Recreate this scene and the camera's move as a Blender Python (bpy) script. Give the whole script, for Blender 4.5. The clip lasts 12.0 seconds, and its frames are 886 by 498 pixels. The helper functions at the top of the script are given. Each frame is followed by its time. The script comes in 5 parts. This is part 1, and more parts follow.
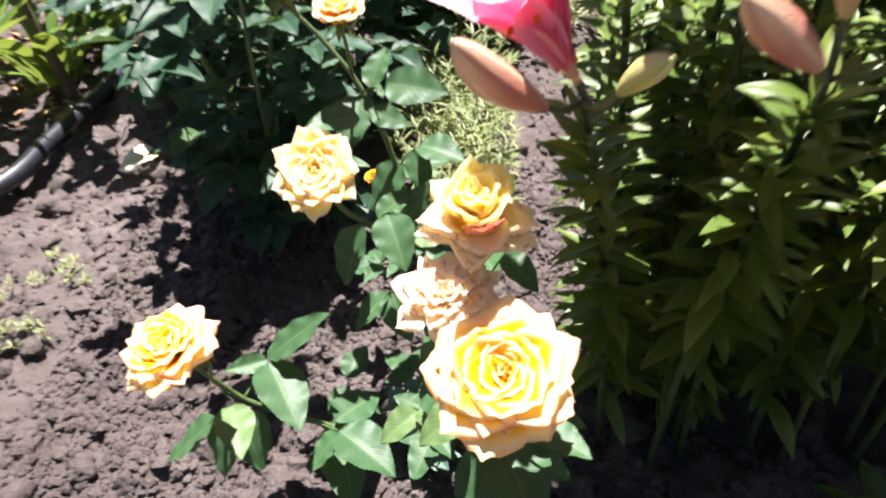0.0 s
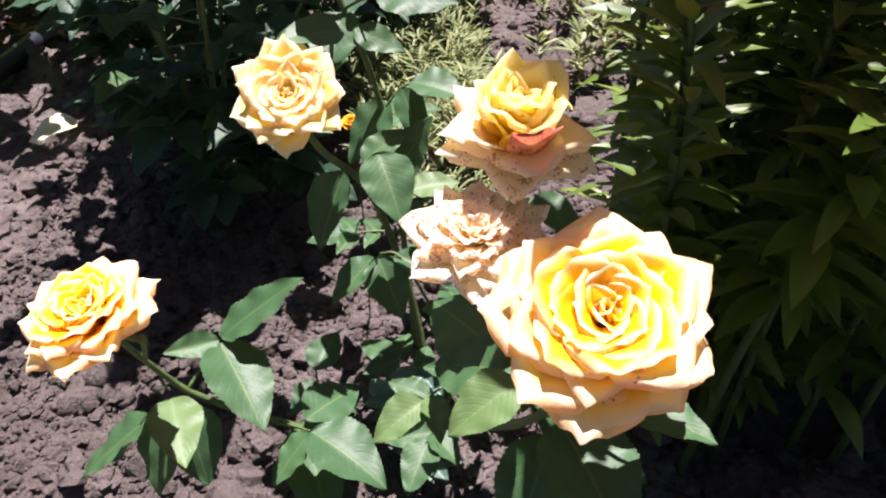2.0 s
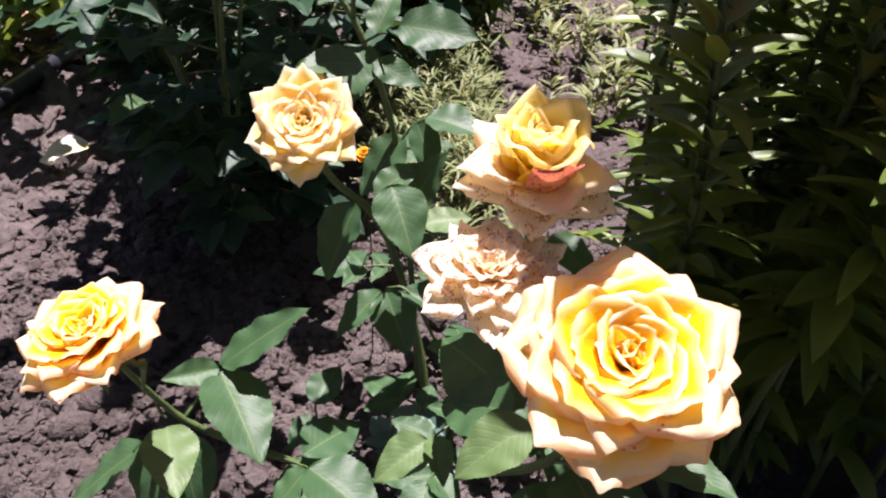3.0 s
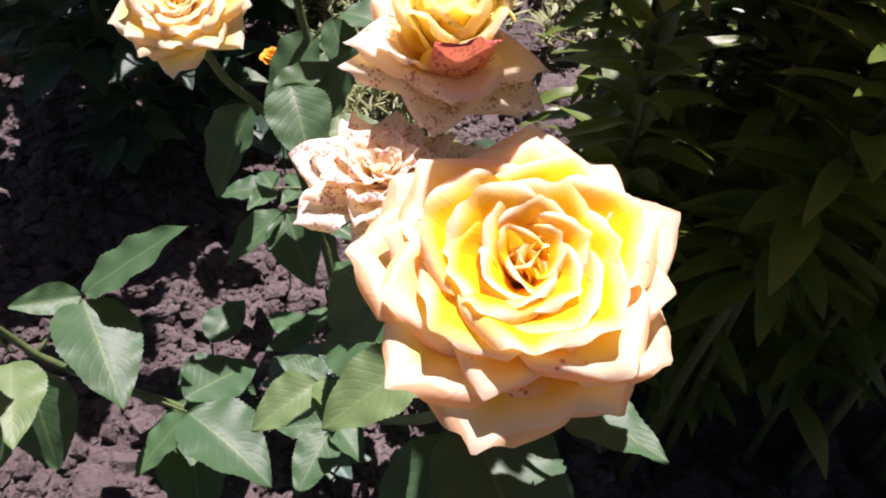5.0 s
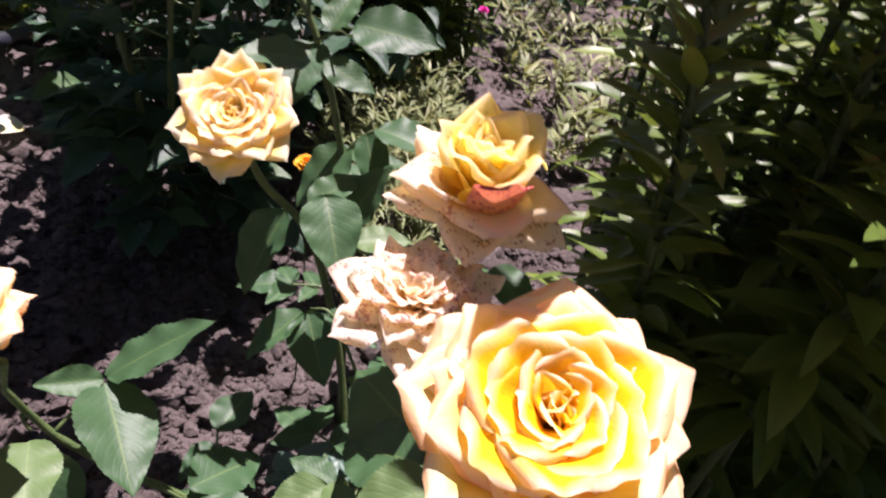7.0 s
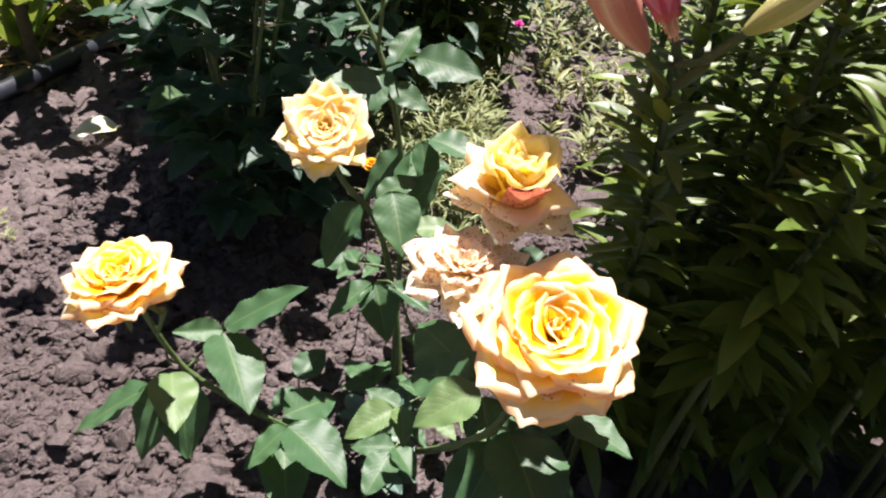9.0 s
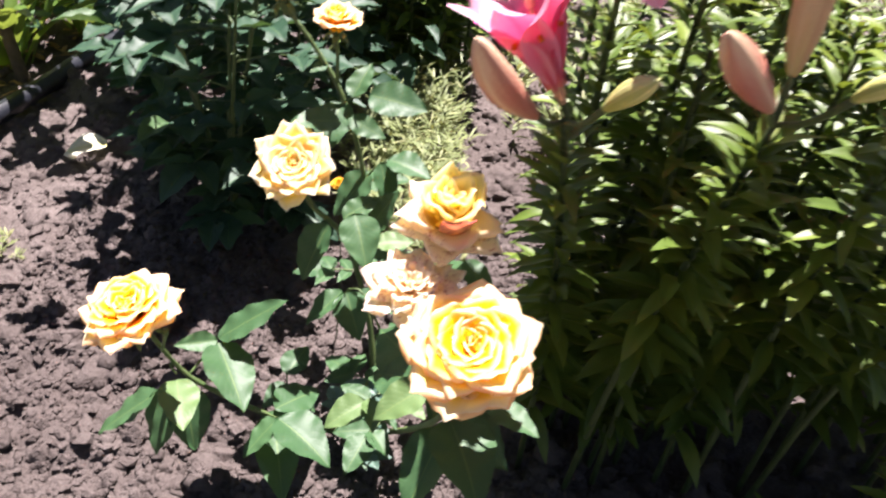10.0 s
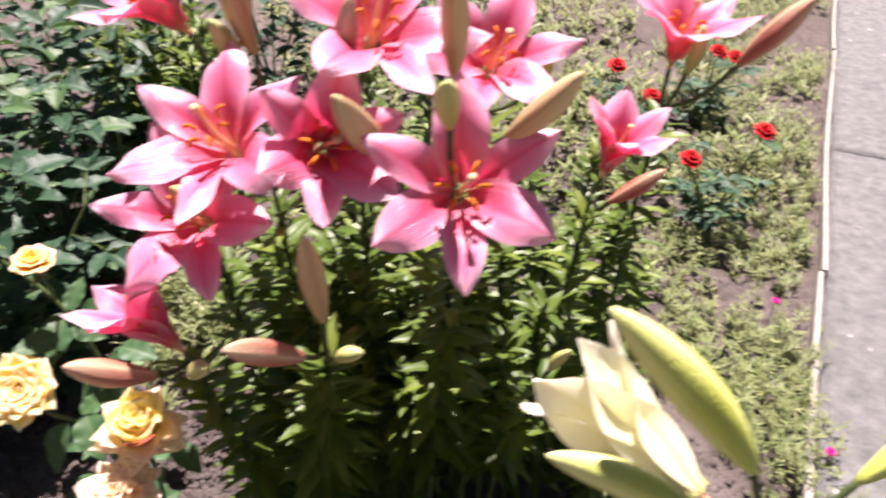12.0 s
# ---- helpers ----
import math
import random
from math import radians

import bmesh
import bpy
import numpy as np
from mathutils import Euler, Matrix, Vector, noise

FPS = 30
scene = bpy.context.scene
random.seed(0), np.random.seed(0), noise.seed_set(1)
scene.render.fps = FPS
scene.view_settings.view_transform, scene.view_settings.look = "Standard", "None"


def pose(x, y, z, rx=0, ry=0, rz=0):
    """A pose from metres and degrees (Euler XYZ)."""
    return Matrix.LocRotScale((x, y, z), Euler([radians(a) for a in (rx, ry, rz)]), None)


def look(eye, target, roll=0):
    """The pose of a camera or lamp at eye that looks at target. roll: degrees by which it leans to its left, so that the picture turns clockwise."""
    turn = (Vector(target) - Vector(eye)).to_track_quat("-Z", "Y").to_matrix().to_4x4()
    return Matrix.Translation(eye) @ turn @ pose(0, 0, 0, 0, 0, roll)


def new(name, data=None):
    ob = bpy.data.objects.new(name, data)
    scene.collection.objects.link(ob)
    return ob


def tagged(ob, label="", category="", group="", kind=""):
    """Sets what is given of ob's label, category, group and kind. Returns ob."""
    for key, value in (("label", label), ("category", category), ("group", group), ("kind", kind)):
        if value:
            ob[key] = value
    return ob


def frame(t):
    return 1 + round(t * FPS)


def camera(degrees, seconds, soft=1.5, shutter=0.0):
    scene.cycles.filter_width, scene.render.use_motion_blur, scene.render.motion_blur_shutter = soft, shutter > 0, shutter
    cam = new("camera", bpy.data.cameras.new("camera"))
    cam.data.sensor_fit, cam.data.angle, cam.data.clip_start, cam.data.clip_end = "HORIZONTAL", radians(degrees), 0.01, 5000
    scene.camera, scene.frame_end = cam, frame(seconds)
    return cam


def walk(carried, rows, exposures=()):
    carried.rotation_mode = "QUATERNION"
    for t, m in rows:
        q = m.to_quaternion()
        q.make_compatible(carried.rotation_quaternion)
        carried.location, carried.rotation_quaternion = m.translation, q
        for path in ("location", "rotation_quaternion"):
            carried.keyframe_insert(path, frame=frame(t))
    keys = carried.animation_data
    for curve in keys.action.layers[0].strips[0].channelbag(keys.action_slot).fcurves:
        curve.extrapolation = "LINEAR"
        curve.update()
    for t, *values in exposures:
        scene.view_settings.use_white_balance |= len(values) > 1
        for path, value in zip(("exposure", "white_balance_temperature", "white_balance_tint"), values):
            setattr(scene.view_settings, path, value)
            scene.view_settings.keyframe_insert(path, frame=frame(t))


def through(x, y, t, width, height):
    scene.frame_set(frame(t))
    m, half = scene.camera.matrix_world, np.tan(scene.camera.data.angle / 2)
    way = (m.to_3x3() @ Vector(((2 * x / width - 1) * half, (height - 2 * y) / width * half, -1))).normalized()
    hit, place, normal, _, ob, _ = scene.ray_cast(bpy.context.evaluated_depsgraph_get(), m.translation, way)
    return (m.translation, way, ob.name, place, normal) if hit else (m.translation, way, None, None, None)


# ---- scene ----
cam = camera(62.0, 12.0, 2.1, 0.5)
PATH = [
    (0, (0.1338, 0.0695, 0.8228), (0.0158, 1.4062, -0.3159), -5.6),
    (0.5, (0.0766, 0.1294, 0.7207), (0.0519, 1.4643, -0.4259), -3.3),
    (1, (0.0590, 0.1382, 0.6899), (0.0308, 1.4863, -0.4418), -2.9),
    (1.5, (0.0563, 0.1461, 0.6714), (0.0748, 1.5118, -0.4391), -1.7),
    (2, (0.0563, 0.1531, 0.6688), (0.1047, 1.5268, -0.4312), -0.6),
    (2.5, (0.0493, 0.1540, 0.6591), (0.0854, 1.5418, -0.4224), -0.4),
    (3, (0.0484, 0.1593, 0.6591), (0.0950, 1.5910, -0.3626), 1.9),
    (3.5, (0.0748, 0.1742, 0.6398), (0.1505, 1.5673, -0.4330), 3.9),
    (5.5, (0.0942, 0.2209, 0.5843), (0.2446, 1.5761, -0.5280), 6.2),
    (6, (0.0933, 0.2174, 0.5870), (0.2561, 1.5893, -0.5034), 7.0),
    (6.5, (0.0889, 0.2121, 0.5958), (0.2402, 1.6130, -0.4585), 7.5),
    (7, (0.0722, 0.2042, 0.6169), (0.2050, 1.6878, -0.3203), 10.0),
    (7.5, (0.0590, 0.1857, 0.6230), (0.1734, 1.6878, -0.2878), 11.6),
    (9.5, (0.0528, 0.0255, 0.7445), (0.1030, 1.4749, -0.2534), 9.0),
    (10, (0.0836, -0.0079, 0.8096), (0.1690, 1.4194, -0.2165), 7.0),
    (10.5, (0.1373, -0.0431, 0.8985), (0.1355, 1.3878, -0.1258), -0.1),
    (11, (0.2015, -0.0396, 0.9830), (0.3467, 1.3957, -0.0246), -2.2),
    (11.5, (0.2482, -0.0713, 1.0516), (0.4646, 1.3754, 0.0730), -0.9),
    (12, (0.3326, -0.0730, 1.1097), (0.6618, 1.3270, 0.0959), 1.3),
]
walk(cam, [(t, look(eye, target, roll)) for t, eye, target, roll in PATH], [(0, 2.08, 6500, 16), (1.0, 1.9, 6500, 18), (2.5, 1.54, 6500, 25), (5.5, 1.3, 6500, 38), (7.5, 1.36, 6500, 30), (9.5, 1.88, 6600, 20), (10.5, 2.18, 6600, 21), (11, 2.13, 6700, 22), (12, 1.64, 6900, 24)])

# ---- light ----
SHADE = (-0.05, -0.30)                      # way a shadow moves on the ground for one metre of height
SUN_UP = Vector((-SHADE[0], -SHADE[1], 1.0)).normalized()
sun = new("sun", bpy.data.lights.new("sun", "SUN"))
sun.data.energy, sun.data.angle, sun.data.color = 5.0, radians(0.55), (1.0, 0.968, 0.94)
sun.matrix_world = look(SUN_UP * 20, (0, 0, 0))
world = bpy.data.worlds.new("sky")
scene.world = world
world.use_nodes = True
sky = world.node_tree.nodes.new("ShaderNodeTexSky")
sky.sky_type, sky.sun_disc = "NISHITA", False
sky.sun_elevation = math.asin(SUN_UP.z)
sky.sun_rotation = math.atan2(SUN_UP.x, SUN_UP.y)
back = world.node_tree.nodes["Background"]
back.inputs["Strength"].default_value = 0.02
world.node_tree.links.new(sky.outputs[0], back.inputs["Color"])


# ---- materials ----
class Nodes:
    """A short hand for building node materials."""

    def __init__(self, name):
        self.mat = bpy.data.materials.new(name)
        self.mat.use_nodes = True
        self.tree = self.mat.node_tree
        self.shader = self.tree.nodes["Principled BSDF"]
        self.out = self.tree.nodes["Material Output"]

    def add(self, kind, **values):
        node = self.tree.nodes.new("ShaderNode" + kind)
        for key, value in values.items():
            node.inputs[key].default_value = value
        return node

    def link(self, a, b):
        self.tree.links.new(a, b)

    def math(self, op, a, b=0.0):
        node = self.tree.nodes.new("ShaderNodeMath")
        node.operation = op
        for n, value in enumerate((a, b)):
            if hasattr(value, "is_output"):
                self.link(value, node.inputs[n])
            else:
                node.inputs[n].default_value = value
        return node.outputs[0]

    def ramp(self, value, stops):
        node = self.tree.nodes.new("ShaderNodeValToRGB")
        band = node.color_ramp
        while len(band.elements) < len(stops):
            band.elements.new(0.5)
        for element, (at, colour) in zip(band.elements, stops):
            element.position, element.color = at, (*colour, 1.0)
        self.link(value, node.inputs["Fac"])
        return node.outputs["Color"]

    def mix(self, fac, a, b, kind="MIX"):
        node = self.tree.nodes.new("ShaderNodeMix")
        node.data_type, node.blend_type = "RGBA", kind
        for slot, value in ((0, fac), (6, a), (7, b)):
            if hasattr(value, "is_output"):
                self.link(value, node.inputs[slot])
            elif slot:
                node.inputs[slot].default_value = (*value, 1.0)
            else:
                node.inputs[slot].default_value = value
        return node.outputs[2]

    def noise(self, scale, detail=3.0, rough=0.55, coords="Object"):
        node = self.add("TexNoise", Scale=scale, Detail=detail, Roughness=rough)
        self.link(self.add("TexCoord").outputs[coords], node.inputs["Vector"])
        return node.outputs["Fac"]

    def bump(self, height, strength, distance):
        node = self.add("Bump", Strength=strength, Distance=distance)
        self.link(height, node.inputs["Height"])
        self.link(node.outputs[0], self.shader.inputs["Normal"])

    def finish(self, colour, rough=0.5, glow=0.0, tint=None, gloss=0.5):
        """glow: the share of light that passes through a thin leaf or petal."""
        self.link(colour, self.shader.inputs["Base Color"])
        self.shader.inputs["Specular IOR Level"].default_value = gloss
        if hasattr(rough, "is_output"):
            self.link(rough, self.shader.inputs["Roughness"])
        else:
            self.shader.inputs["Roughness"].default_value = rough
        if glow:
            thin, both = self.add("BsdfTranslucent"), self.add("MixShader", Fac=glow)
            self.link(tint or colour, thin.inputs["Color"])
            self.link(self.shader.outputs[0], both.inputs[1])
            self.link(thin.outputs[0], both.inputs[2])
            self.link(both.outputs[0], self.out.inputs["Surface"])
        return self.mat

    def uv(self):
        node = self.add("SeparateXYZ")
        self.link(self.add("TexCoord").outputs["UV"], node.inputs[0])
        return node.outputs["X"], node.outputs["Y"]


def leaf_material(name, dark, light, young, veins=9.0, rough=0.42, glow=0.3, gloss=0.5, vein_tone=0.35):
    """Blade with midrib and side veins; u runs from stalk to tip, v across."""
    n = Nodes(name)
    u, v = n.uv()
    off = n.math("ABSOLUTE", n.math("SUBTRACT", v, 0.5))
    rib = n.math("LESS_THAN", off, 0.018)
    waves = n.math("SINE", n.math("MULTIPLY", n.math("SUBTRACT", u, n.math("MULTIPLY", off, 0.75)), veins * 6.2832))
    vein = n.math("POWER", n.math("ADD", n.math("MULTIPLY", waves, 0.5), 0.5), 6.0)
    chance = n.math("FRACT", n.math("ADD", n.add("ObjectInfo").outputs["Random"], n.add("NewGeometry").outputs["Random Per Island"]))
    blotch = n.noise(38.0, 4.0)
    colour = n.mix(n.math("MULTIPLY", n.math("ADD", blotch, chance), 0.5), dark, light)
    colour = n.mix(n.math("MULTIPLY", n.math("GREATER_THAN", chance, 0.86), 0.4), colour, young)
    colour = n.mix(n.math("MULTIPLY", n.math("MAXIMUM", rib, n.math("MULTIPLY", vein, 0.07)), vein_tone), colour, young)
    n.bump(n.math("ADD", n.math("MULTIPLY", vein, -0.26), n.math("MULTIPLY", blotch, 0.6)), 0.3, 0.001)
    bright = n.mix(0.5, colour, (young[0] * 1.5, young[1] * 1.5, young[2] * 0.8))
    return n.finish(colour, rough, glow, bright, gloss)


def petal_material(name, stops, through, spots=0.0, glow=0.42, rough=0.55, gloss=0.25, stripe=None):
    """Petal whose colour runs from its base to its rim."""
    n = Nodes(name)
    u, v = n.uv()
    patch = n.noise(42.0, 3.0)
    rim = n.math("MULTIPLY", n.math("ABSOLUTE", n.math("SUBTRACT", v, 0.5)), 0.35)
    along = n.math("ADD", n.math("ADD", u, rim), n.math("MULTIPLY", n.math("SUBTRACT", patch, 0.5), 0.35))
    colour = n.ramp(along, stops)
    streak = n.add("TexNoise", Scale=1.0, Detail=2.0)
    both = n.add("CombineXYZ")
    n.link(n.math("MULTIPLY", u, 1.6), both.inputs[0])
    n.link(n.math("MULTIPLY", v, 30.0), both.inputs[1])
    n.link(both.outputs[0], streak.inputs["Vector"])
    if stripe:
        off = n.math("ABSOLUTE", n.math("SUBTRACT", v, 0.5))
        rib = n.math("MULTIPLY", n.math("SUBTRACT", 1.0, n.math("MINIMUM", n.math("MULTIPLY", off, 9.0), 1.0)), 0.65)
        colour = n.mix(rib, colour, stripe)
        colour = n.mix(n.math("MULTIPLY", n.math("POWER", streak.outputs["Fac"], 2.0), 0.9), colour, stripe)
        colour = n.mix(n.math("MULTIPLY", n.math("POWER", n.math("MULTIPLY", off, 2.0), 3.0), 0.45), colour, stops[-1][1])
    if spots:
        cell = n.add("TexVoronoi", Scale=400.0)
        n.link(n.add("TexCoord").outputs["Object"], cell.inputs["Vector"])
        fleck = n.math("LESS_THAN", cell.outputs["Distance"], n.math("SUBTRACT", n.math("MULTIPLY", n.noise(120.0, 3.0), 1.6), 0.52))
        where = n.math("GREATER_THAN", n.math("ADD", n.noise(26.0, 2.0), n.math("MULTIPLY", u, 0.14)), 0.72 - 0.20 * spots)
        colour = n.mix(n.math("MULTIPLY", n.math("MULTIPLY", fleck, where), 0.85), colour, (0.34, 0.055, 0.09))
        blush = n.math("MULTIPLY", n.math("GREATER_THAN", n.noise(17.0, 3.0), 0.70 - 0.05 * spots), 0.3)
        colour = n.mix(blush, colour, (0.55, 0.12, 0.10))
    n.bump(n.math("ADD", n.math("MULTIPLY", streak.outputs["Fac"], 1.6 if stripe else 1.0), patch), 0.5 if stripe else 0.25, 0.0012)
    return n.finish(colour, rough, glow, n.mix(0.75, colour, through), gloss)


def plain_material(name, low, high, scale, rough=0.7, relief=0.4, depth=0.003, gloss=0.4):
    n = Nodes(name)
    coarse, fine = n.noise(scale, 4.0), n.noise(scale * 9, 5.0)
    both = n.math("ADD", n.math("MULTIPLY", coarse, 0.6), n.math("MULTIPLY", fine, 0.4))
    n.bump(fine, relief, depth)
    return n.finish(n.ramp(both, [(0.3, low), (0.7, high)]), rough, 0.0, None, gloss)


def soil_material():
    n = Nodes("dry_garden_soil")
    broad, mid, fine = n.noise(2.3, 3.0), n.noise(24.0, 6.0, 0.65), n.noise(170.0, 5.0, 0.7)
    tone = n.math("ADD", n.math("MULTIPLY", broad, 0.35), n.math("ADD", n.math("MULTIPLY", mid, 0.35), n.math("MULTIPLY", fine, 0.3)))
    colour = n.ramp(tone, [(0.30, (0.062, 0.048, 0.044)), (0.52, (0.130, 0.106, 0.098)), (0.72, (0.24, 0.203, 0.19))])
    n.bump(n.math("ADD", n.math("MULTIPLY", mid, 1.4), n.math("MULTIPLY", fine, 0.8)), 0.9, 0.012)
    return n.finish(colour, 0.95, 0.0, None, 0.15)


def bud_material(name, low, mid, high, groove):
    n = Nodes(name)
    u, v = n.uv()
    blotch = n.noise(50.0, 3.0)
    colour = n.ramp(n.math("ADD", u, n.math("MULTIPLY", n.math("SUBTRACT", blotch, 0.5), 0.3)), [(0.0, low), (0.5, mid), (1.0, high)])
    wave = n.math("ABSOLUTE", n.math("COSINE", n.math("MULTIPLY", v, 9.4248)))
    colour = n.mix(n.math("MULTIPLY", n.math("POWER", n.math("SUBTRACT", 1.0, wave), 2.6), 0.9), colour, high)
    colour = n.mix(n.math("MULTIPLY", n.math("GREATER_THAN", wave, 0.92), 0.55), colour, groove)
    chance = n.add("ObjectInfo").outputs["Random"]
    colour = n.mix(n.math("MULTIPLY", chance, 0.2), colour, high)
    thread, both = n.add("TexNoise", Scale=1.0, Detail=3.0), n.add("CombineXYZ")
    n.link(n.math("MULTIPLY", u, 2.2), both.inputs[0])
    n.link(n.math("MULTIPLY", v, 46.0), both.inputs[1])
    n.link(both.outputs[0], thread.inputs["Vector"])
    colour = n.mix(n.math("MULTIPLY", n.math("POWER", thread.outputs["Fac"], 1.6), 0.55), colour, groove)
    n.bump(n.math("ADD", n.math("ADD", blotch, wave), thread.outputs["Fac"]), 0.5, 0.002)
    return n.finish(colour, 0.5, 0.12, None, 0.35)


SOIL = soil_material()
ROSE_LEAF = leaf_material("rose_leaf", (0.024, 0.070, 0.028), (0.060, 0.130, 0.050), (0.16, 0.23, 0.07), rough=0.5, glow=0.2, gloss=0.36, vein_tone=0.4)
BUSH_LEAF = leaf_material("bush_leaf", (0.015, 0.046, 0.026), (0.038, 0.082, 0.046), (0.10, 0.18, 0.05), rough=0.5, glow=0.16, gloss=0.28)
GREY_LEAF = leaf_material("young_rose_leaf", (0.045, 0.10, 0.075), (0.10, 0.165, 0.125), (0.13, 0.20, 0.10), rough=0.36, glow=0.2)
LILY_LEAF = leaf_material("lily_leaf", (0.041, 0.080, 0.013), (0.105, 0.160, 0.025), (0.20, 0.25, 0.04), veins=0.0, rough=0.42, glow=0.22, gloss=0.35, vein_tone=0.12)
BLADE_LEAF = leaf_material("sword_leaf", (0.06, 0.13, 0.02), (0.13, 0.22, 0.04), (0.24, 0.28, 0.07), veins=0.0, rough=0.45, glow=0.35, vein_tone=0.15)
WEED = leaf_material("weed_leaf", (0.09, 0.128, 0.036), (0.215, 0.25, 0.095), (0.38, 0.355, 0.18), veins=0.0, rough=0.6, glow=0.2, vein_tone=0.1)
ROSE_STEM = plain_material("rose_stem", (0.05, 0.095, 0.03), (0.11, 0.15, 0.05), 40.0, 0.5)
LILY_STEM = plain_material("lily_stem", (0.026, 0.040, 0.012), (0.065, 0.095, 0.024), 40.0, 0.6)
CANE = plain_material("old_cane", (0.07, 0.05, 0.03), (0.16, 0.12, 0.08), 40.0, 0.8)
ROSE_PETAL = petal_material("yellow_rose_petal", [(0.0, (0.93, 0.42, 0.0)), (0.50, (0.95, 0.61, 0.0)), (0.83, (0.95, 0.75, 0.01)), (0.95, (0.96, 0.83, 0.34)), (1.0, (0.96, 0.88, 0.62))], (1.0, 0.62, 0.02), glow=0.5)
ROSE_OUTER = petal_material("peach_rimmed_rose_petal", [(0.0, (0.93, 0.38, 0.0)), (0.48, (0.95, 0.55, 0.004)), (0.70, (0.96, 0.72, 0.10)), (0.86, (0.96, 0.85, 0.52)), (0.97, (0.96, 0.85, 0.62)), (1.0, (0.92, 0.60, 0.34))], (1.0, 0.62, 0.10), spots=0.01, glow=0.48)
PALE_PETAL = petal_material("pale_rose_petal", [(0.0, (0.94, 0.50, 0.0)), (0.48, (0.95, 0.66, 0.02)), (0.74, (0.96, 0.79, 0.22)), (0.92, (0.96, 0.86, 0.54)), (1.0, (0.96, 0.88, 0.68))], (1.0, 0.73, 0.16), spots=0.04, glow=0.5)
OLD_PETAL = petal_material("ageing_rose_petal", [(0.0, (0.95, 0.62, 0.01)), (0.50, (0.95, 0.74, 0.06)), (0.80, (0.96, 0.84, 0.34)), (1.0, (0.96, 0.87, 0.58))], (1.0, 0.86, 0.16), spots=0.1, glow=0.6)
OLD_OUTER = petal_material("spotted_rose_petal", [(0.0, (0.93, 0.52, 0.01)), (0.35, (0.95, 0.70, 0.16)), (0.62, (0.95, 0.80, 0.50)), (1.0, (0.96, 0.83, 0.66))], (0.99, 0.75, 0.28), spots=0.6, glow=0.45)
BLUSH_PETAL = petal_material("blushed_rose_petal", [(0.0, (0.93, 0.58, 0.08)), (0.40, (0.88, 0.50, 0.24)), (0.66, (0.72, 0.26, 0.18)), (1.0, (0.55, 0.13, 0.11))], (0.80, 0.24, 0.10), spots=1.4, glow=0.25)
DEAD_PETAL = petal_material("withered_rose_petal", [(0.0, (0.90, 0.55, 0.14)), (0.4, (0.95, 0.80, 0.50)), (0.8, (0.95, 0.86, 0.68)), (1.0, (0.94, 0.80, 0.66))], (0.97, 0.74, 0.36), spots=1.3, glow=0.45)
LILY_PETAL = petal_material("pink_lily_petal", [(0.0, (0.80, 0.42, 0.14)), (0.14, (0.78, 0.14, 0.16)), (0.40, (0.78, 0.13, 0.25)), (0.62, (0.80, 0.22, 0.40)), (0.85, (0.85, 0.38, 0.57)), (1.0, (0.92, 0.68, 0.84))], (0.76, 0.03, 0.12), glow=0.38, rough=0.36, gloss=0.55, stripe=(0.72, 0.07, 0.16))
WHITE_PETAL = petal_material("cream_lily_petal", [(0.0, (0.66, 0.66, 0.22)), (0.30, (0.90, 0.88, 0.66)), (1.0, (0.93, 0.92, 0.84))], (0.90, 0.86, 0.56), glow=0.4, stripe=(0.74, 0.70, 0.26))
RED_PETAL = petal_material("red_rose_petal", [(0.0, (0.40, 0.01, 0.01)), (1.0, (0.55, 0.015, 0.02))], (0.6, 0.01, 0.01), glow=0.3)
MAGENTA_PETAL = petal_material("magenta_petal", [(0.0, (0.65, 0.02, 0.25)), (1.0, (0.75, 0.04, 0.35))], (0.7, 0.02, 0.3), glow=0.3)
ORANGE_PETAL = petal_material("orange_petal", [(0.0, (0.80, 0.30, 0.01)), (1.0, (0.88, 0.45, 0.02))], (0.9, 0.4, 0.01), glow=0.3)
PINK_BUD = bud_material("pink_lily_bud", (0.36, 0.17, 0.09), (0.44, 0.125, 0.09), (0.72, 0.58, 0.38), (0.34, 0.06, 0.05))
GREEN_BUD = bud_material("green_lily_bud", (0.28, 0.32, 0.06), (0.54, 0.52, 0.17), (0.66, 0.62, 0.30), (0.25, 0.30, 0.06))
TAN_BUD = bud_material("tan_lily_bud", (0.40, 0.36, 0.12), (0.60, 0.42, 0.23), (0.66, 0.55, 0.30), (0.42, 0.22, 0.12))
CREAM_BUD = bud_material("cream_lily_bud", (0.44, 0.52, 0.05), (0.48, 0.53, 0.06), (0.88, 0.87, 0.42), (0.30, 0.36, 0.03))
ANTHER = plain_material("orange_anther", (0.55, 0.10, 0.004), (0.75, 0.20, 0.01), 300.0, 0.8)
FILAMENT = plain_material("pale_filament", (0.66, 0.30, 0.18), (0.76, 0.48, 0.26), 100.0, 0.5)
HOSE = plain_material("black_hose", (0.006, 0.007, 0.011), (0.018, 0.020, 0.028), 60.0, 0.38, 0.2, 0.001, 0.6)
BOARD = plain_material("weathered_board", (0.20, 0.185, 0.165), (0.36, 0.335, 0.30), 30.0, 0.8)
PATH_GREY = plain_material("gritty_concrete", (0.105, 0.104, 0.104), (0.26, 0.255, 0.25), 30.0, 0.9, 1.0, 0.01)
PEBBLE = plain_material("pale_grit", (0.28, 0.26, 0.24), (0.55, 0.52, 0.48), 60.0, 0.9)
DRY = plain_material("dry_litter", (0.22, 0.11, 0.05), (0.45, 0.27, 0.13), 50.0, 0.9)


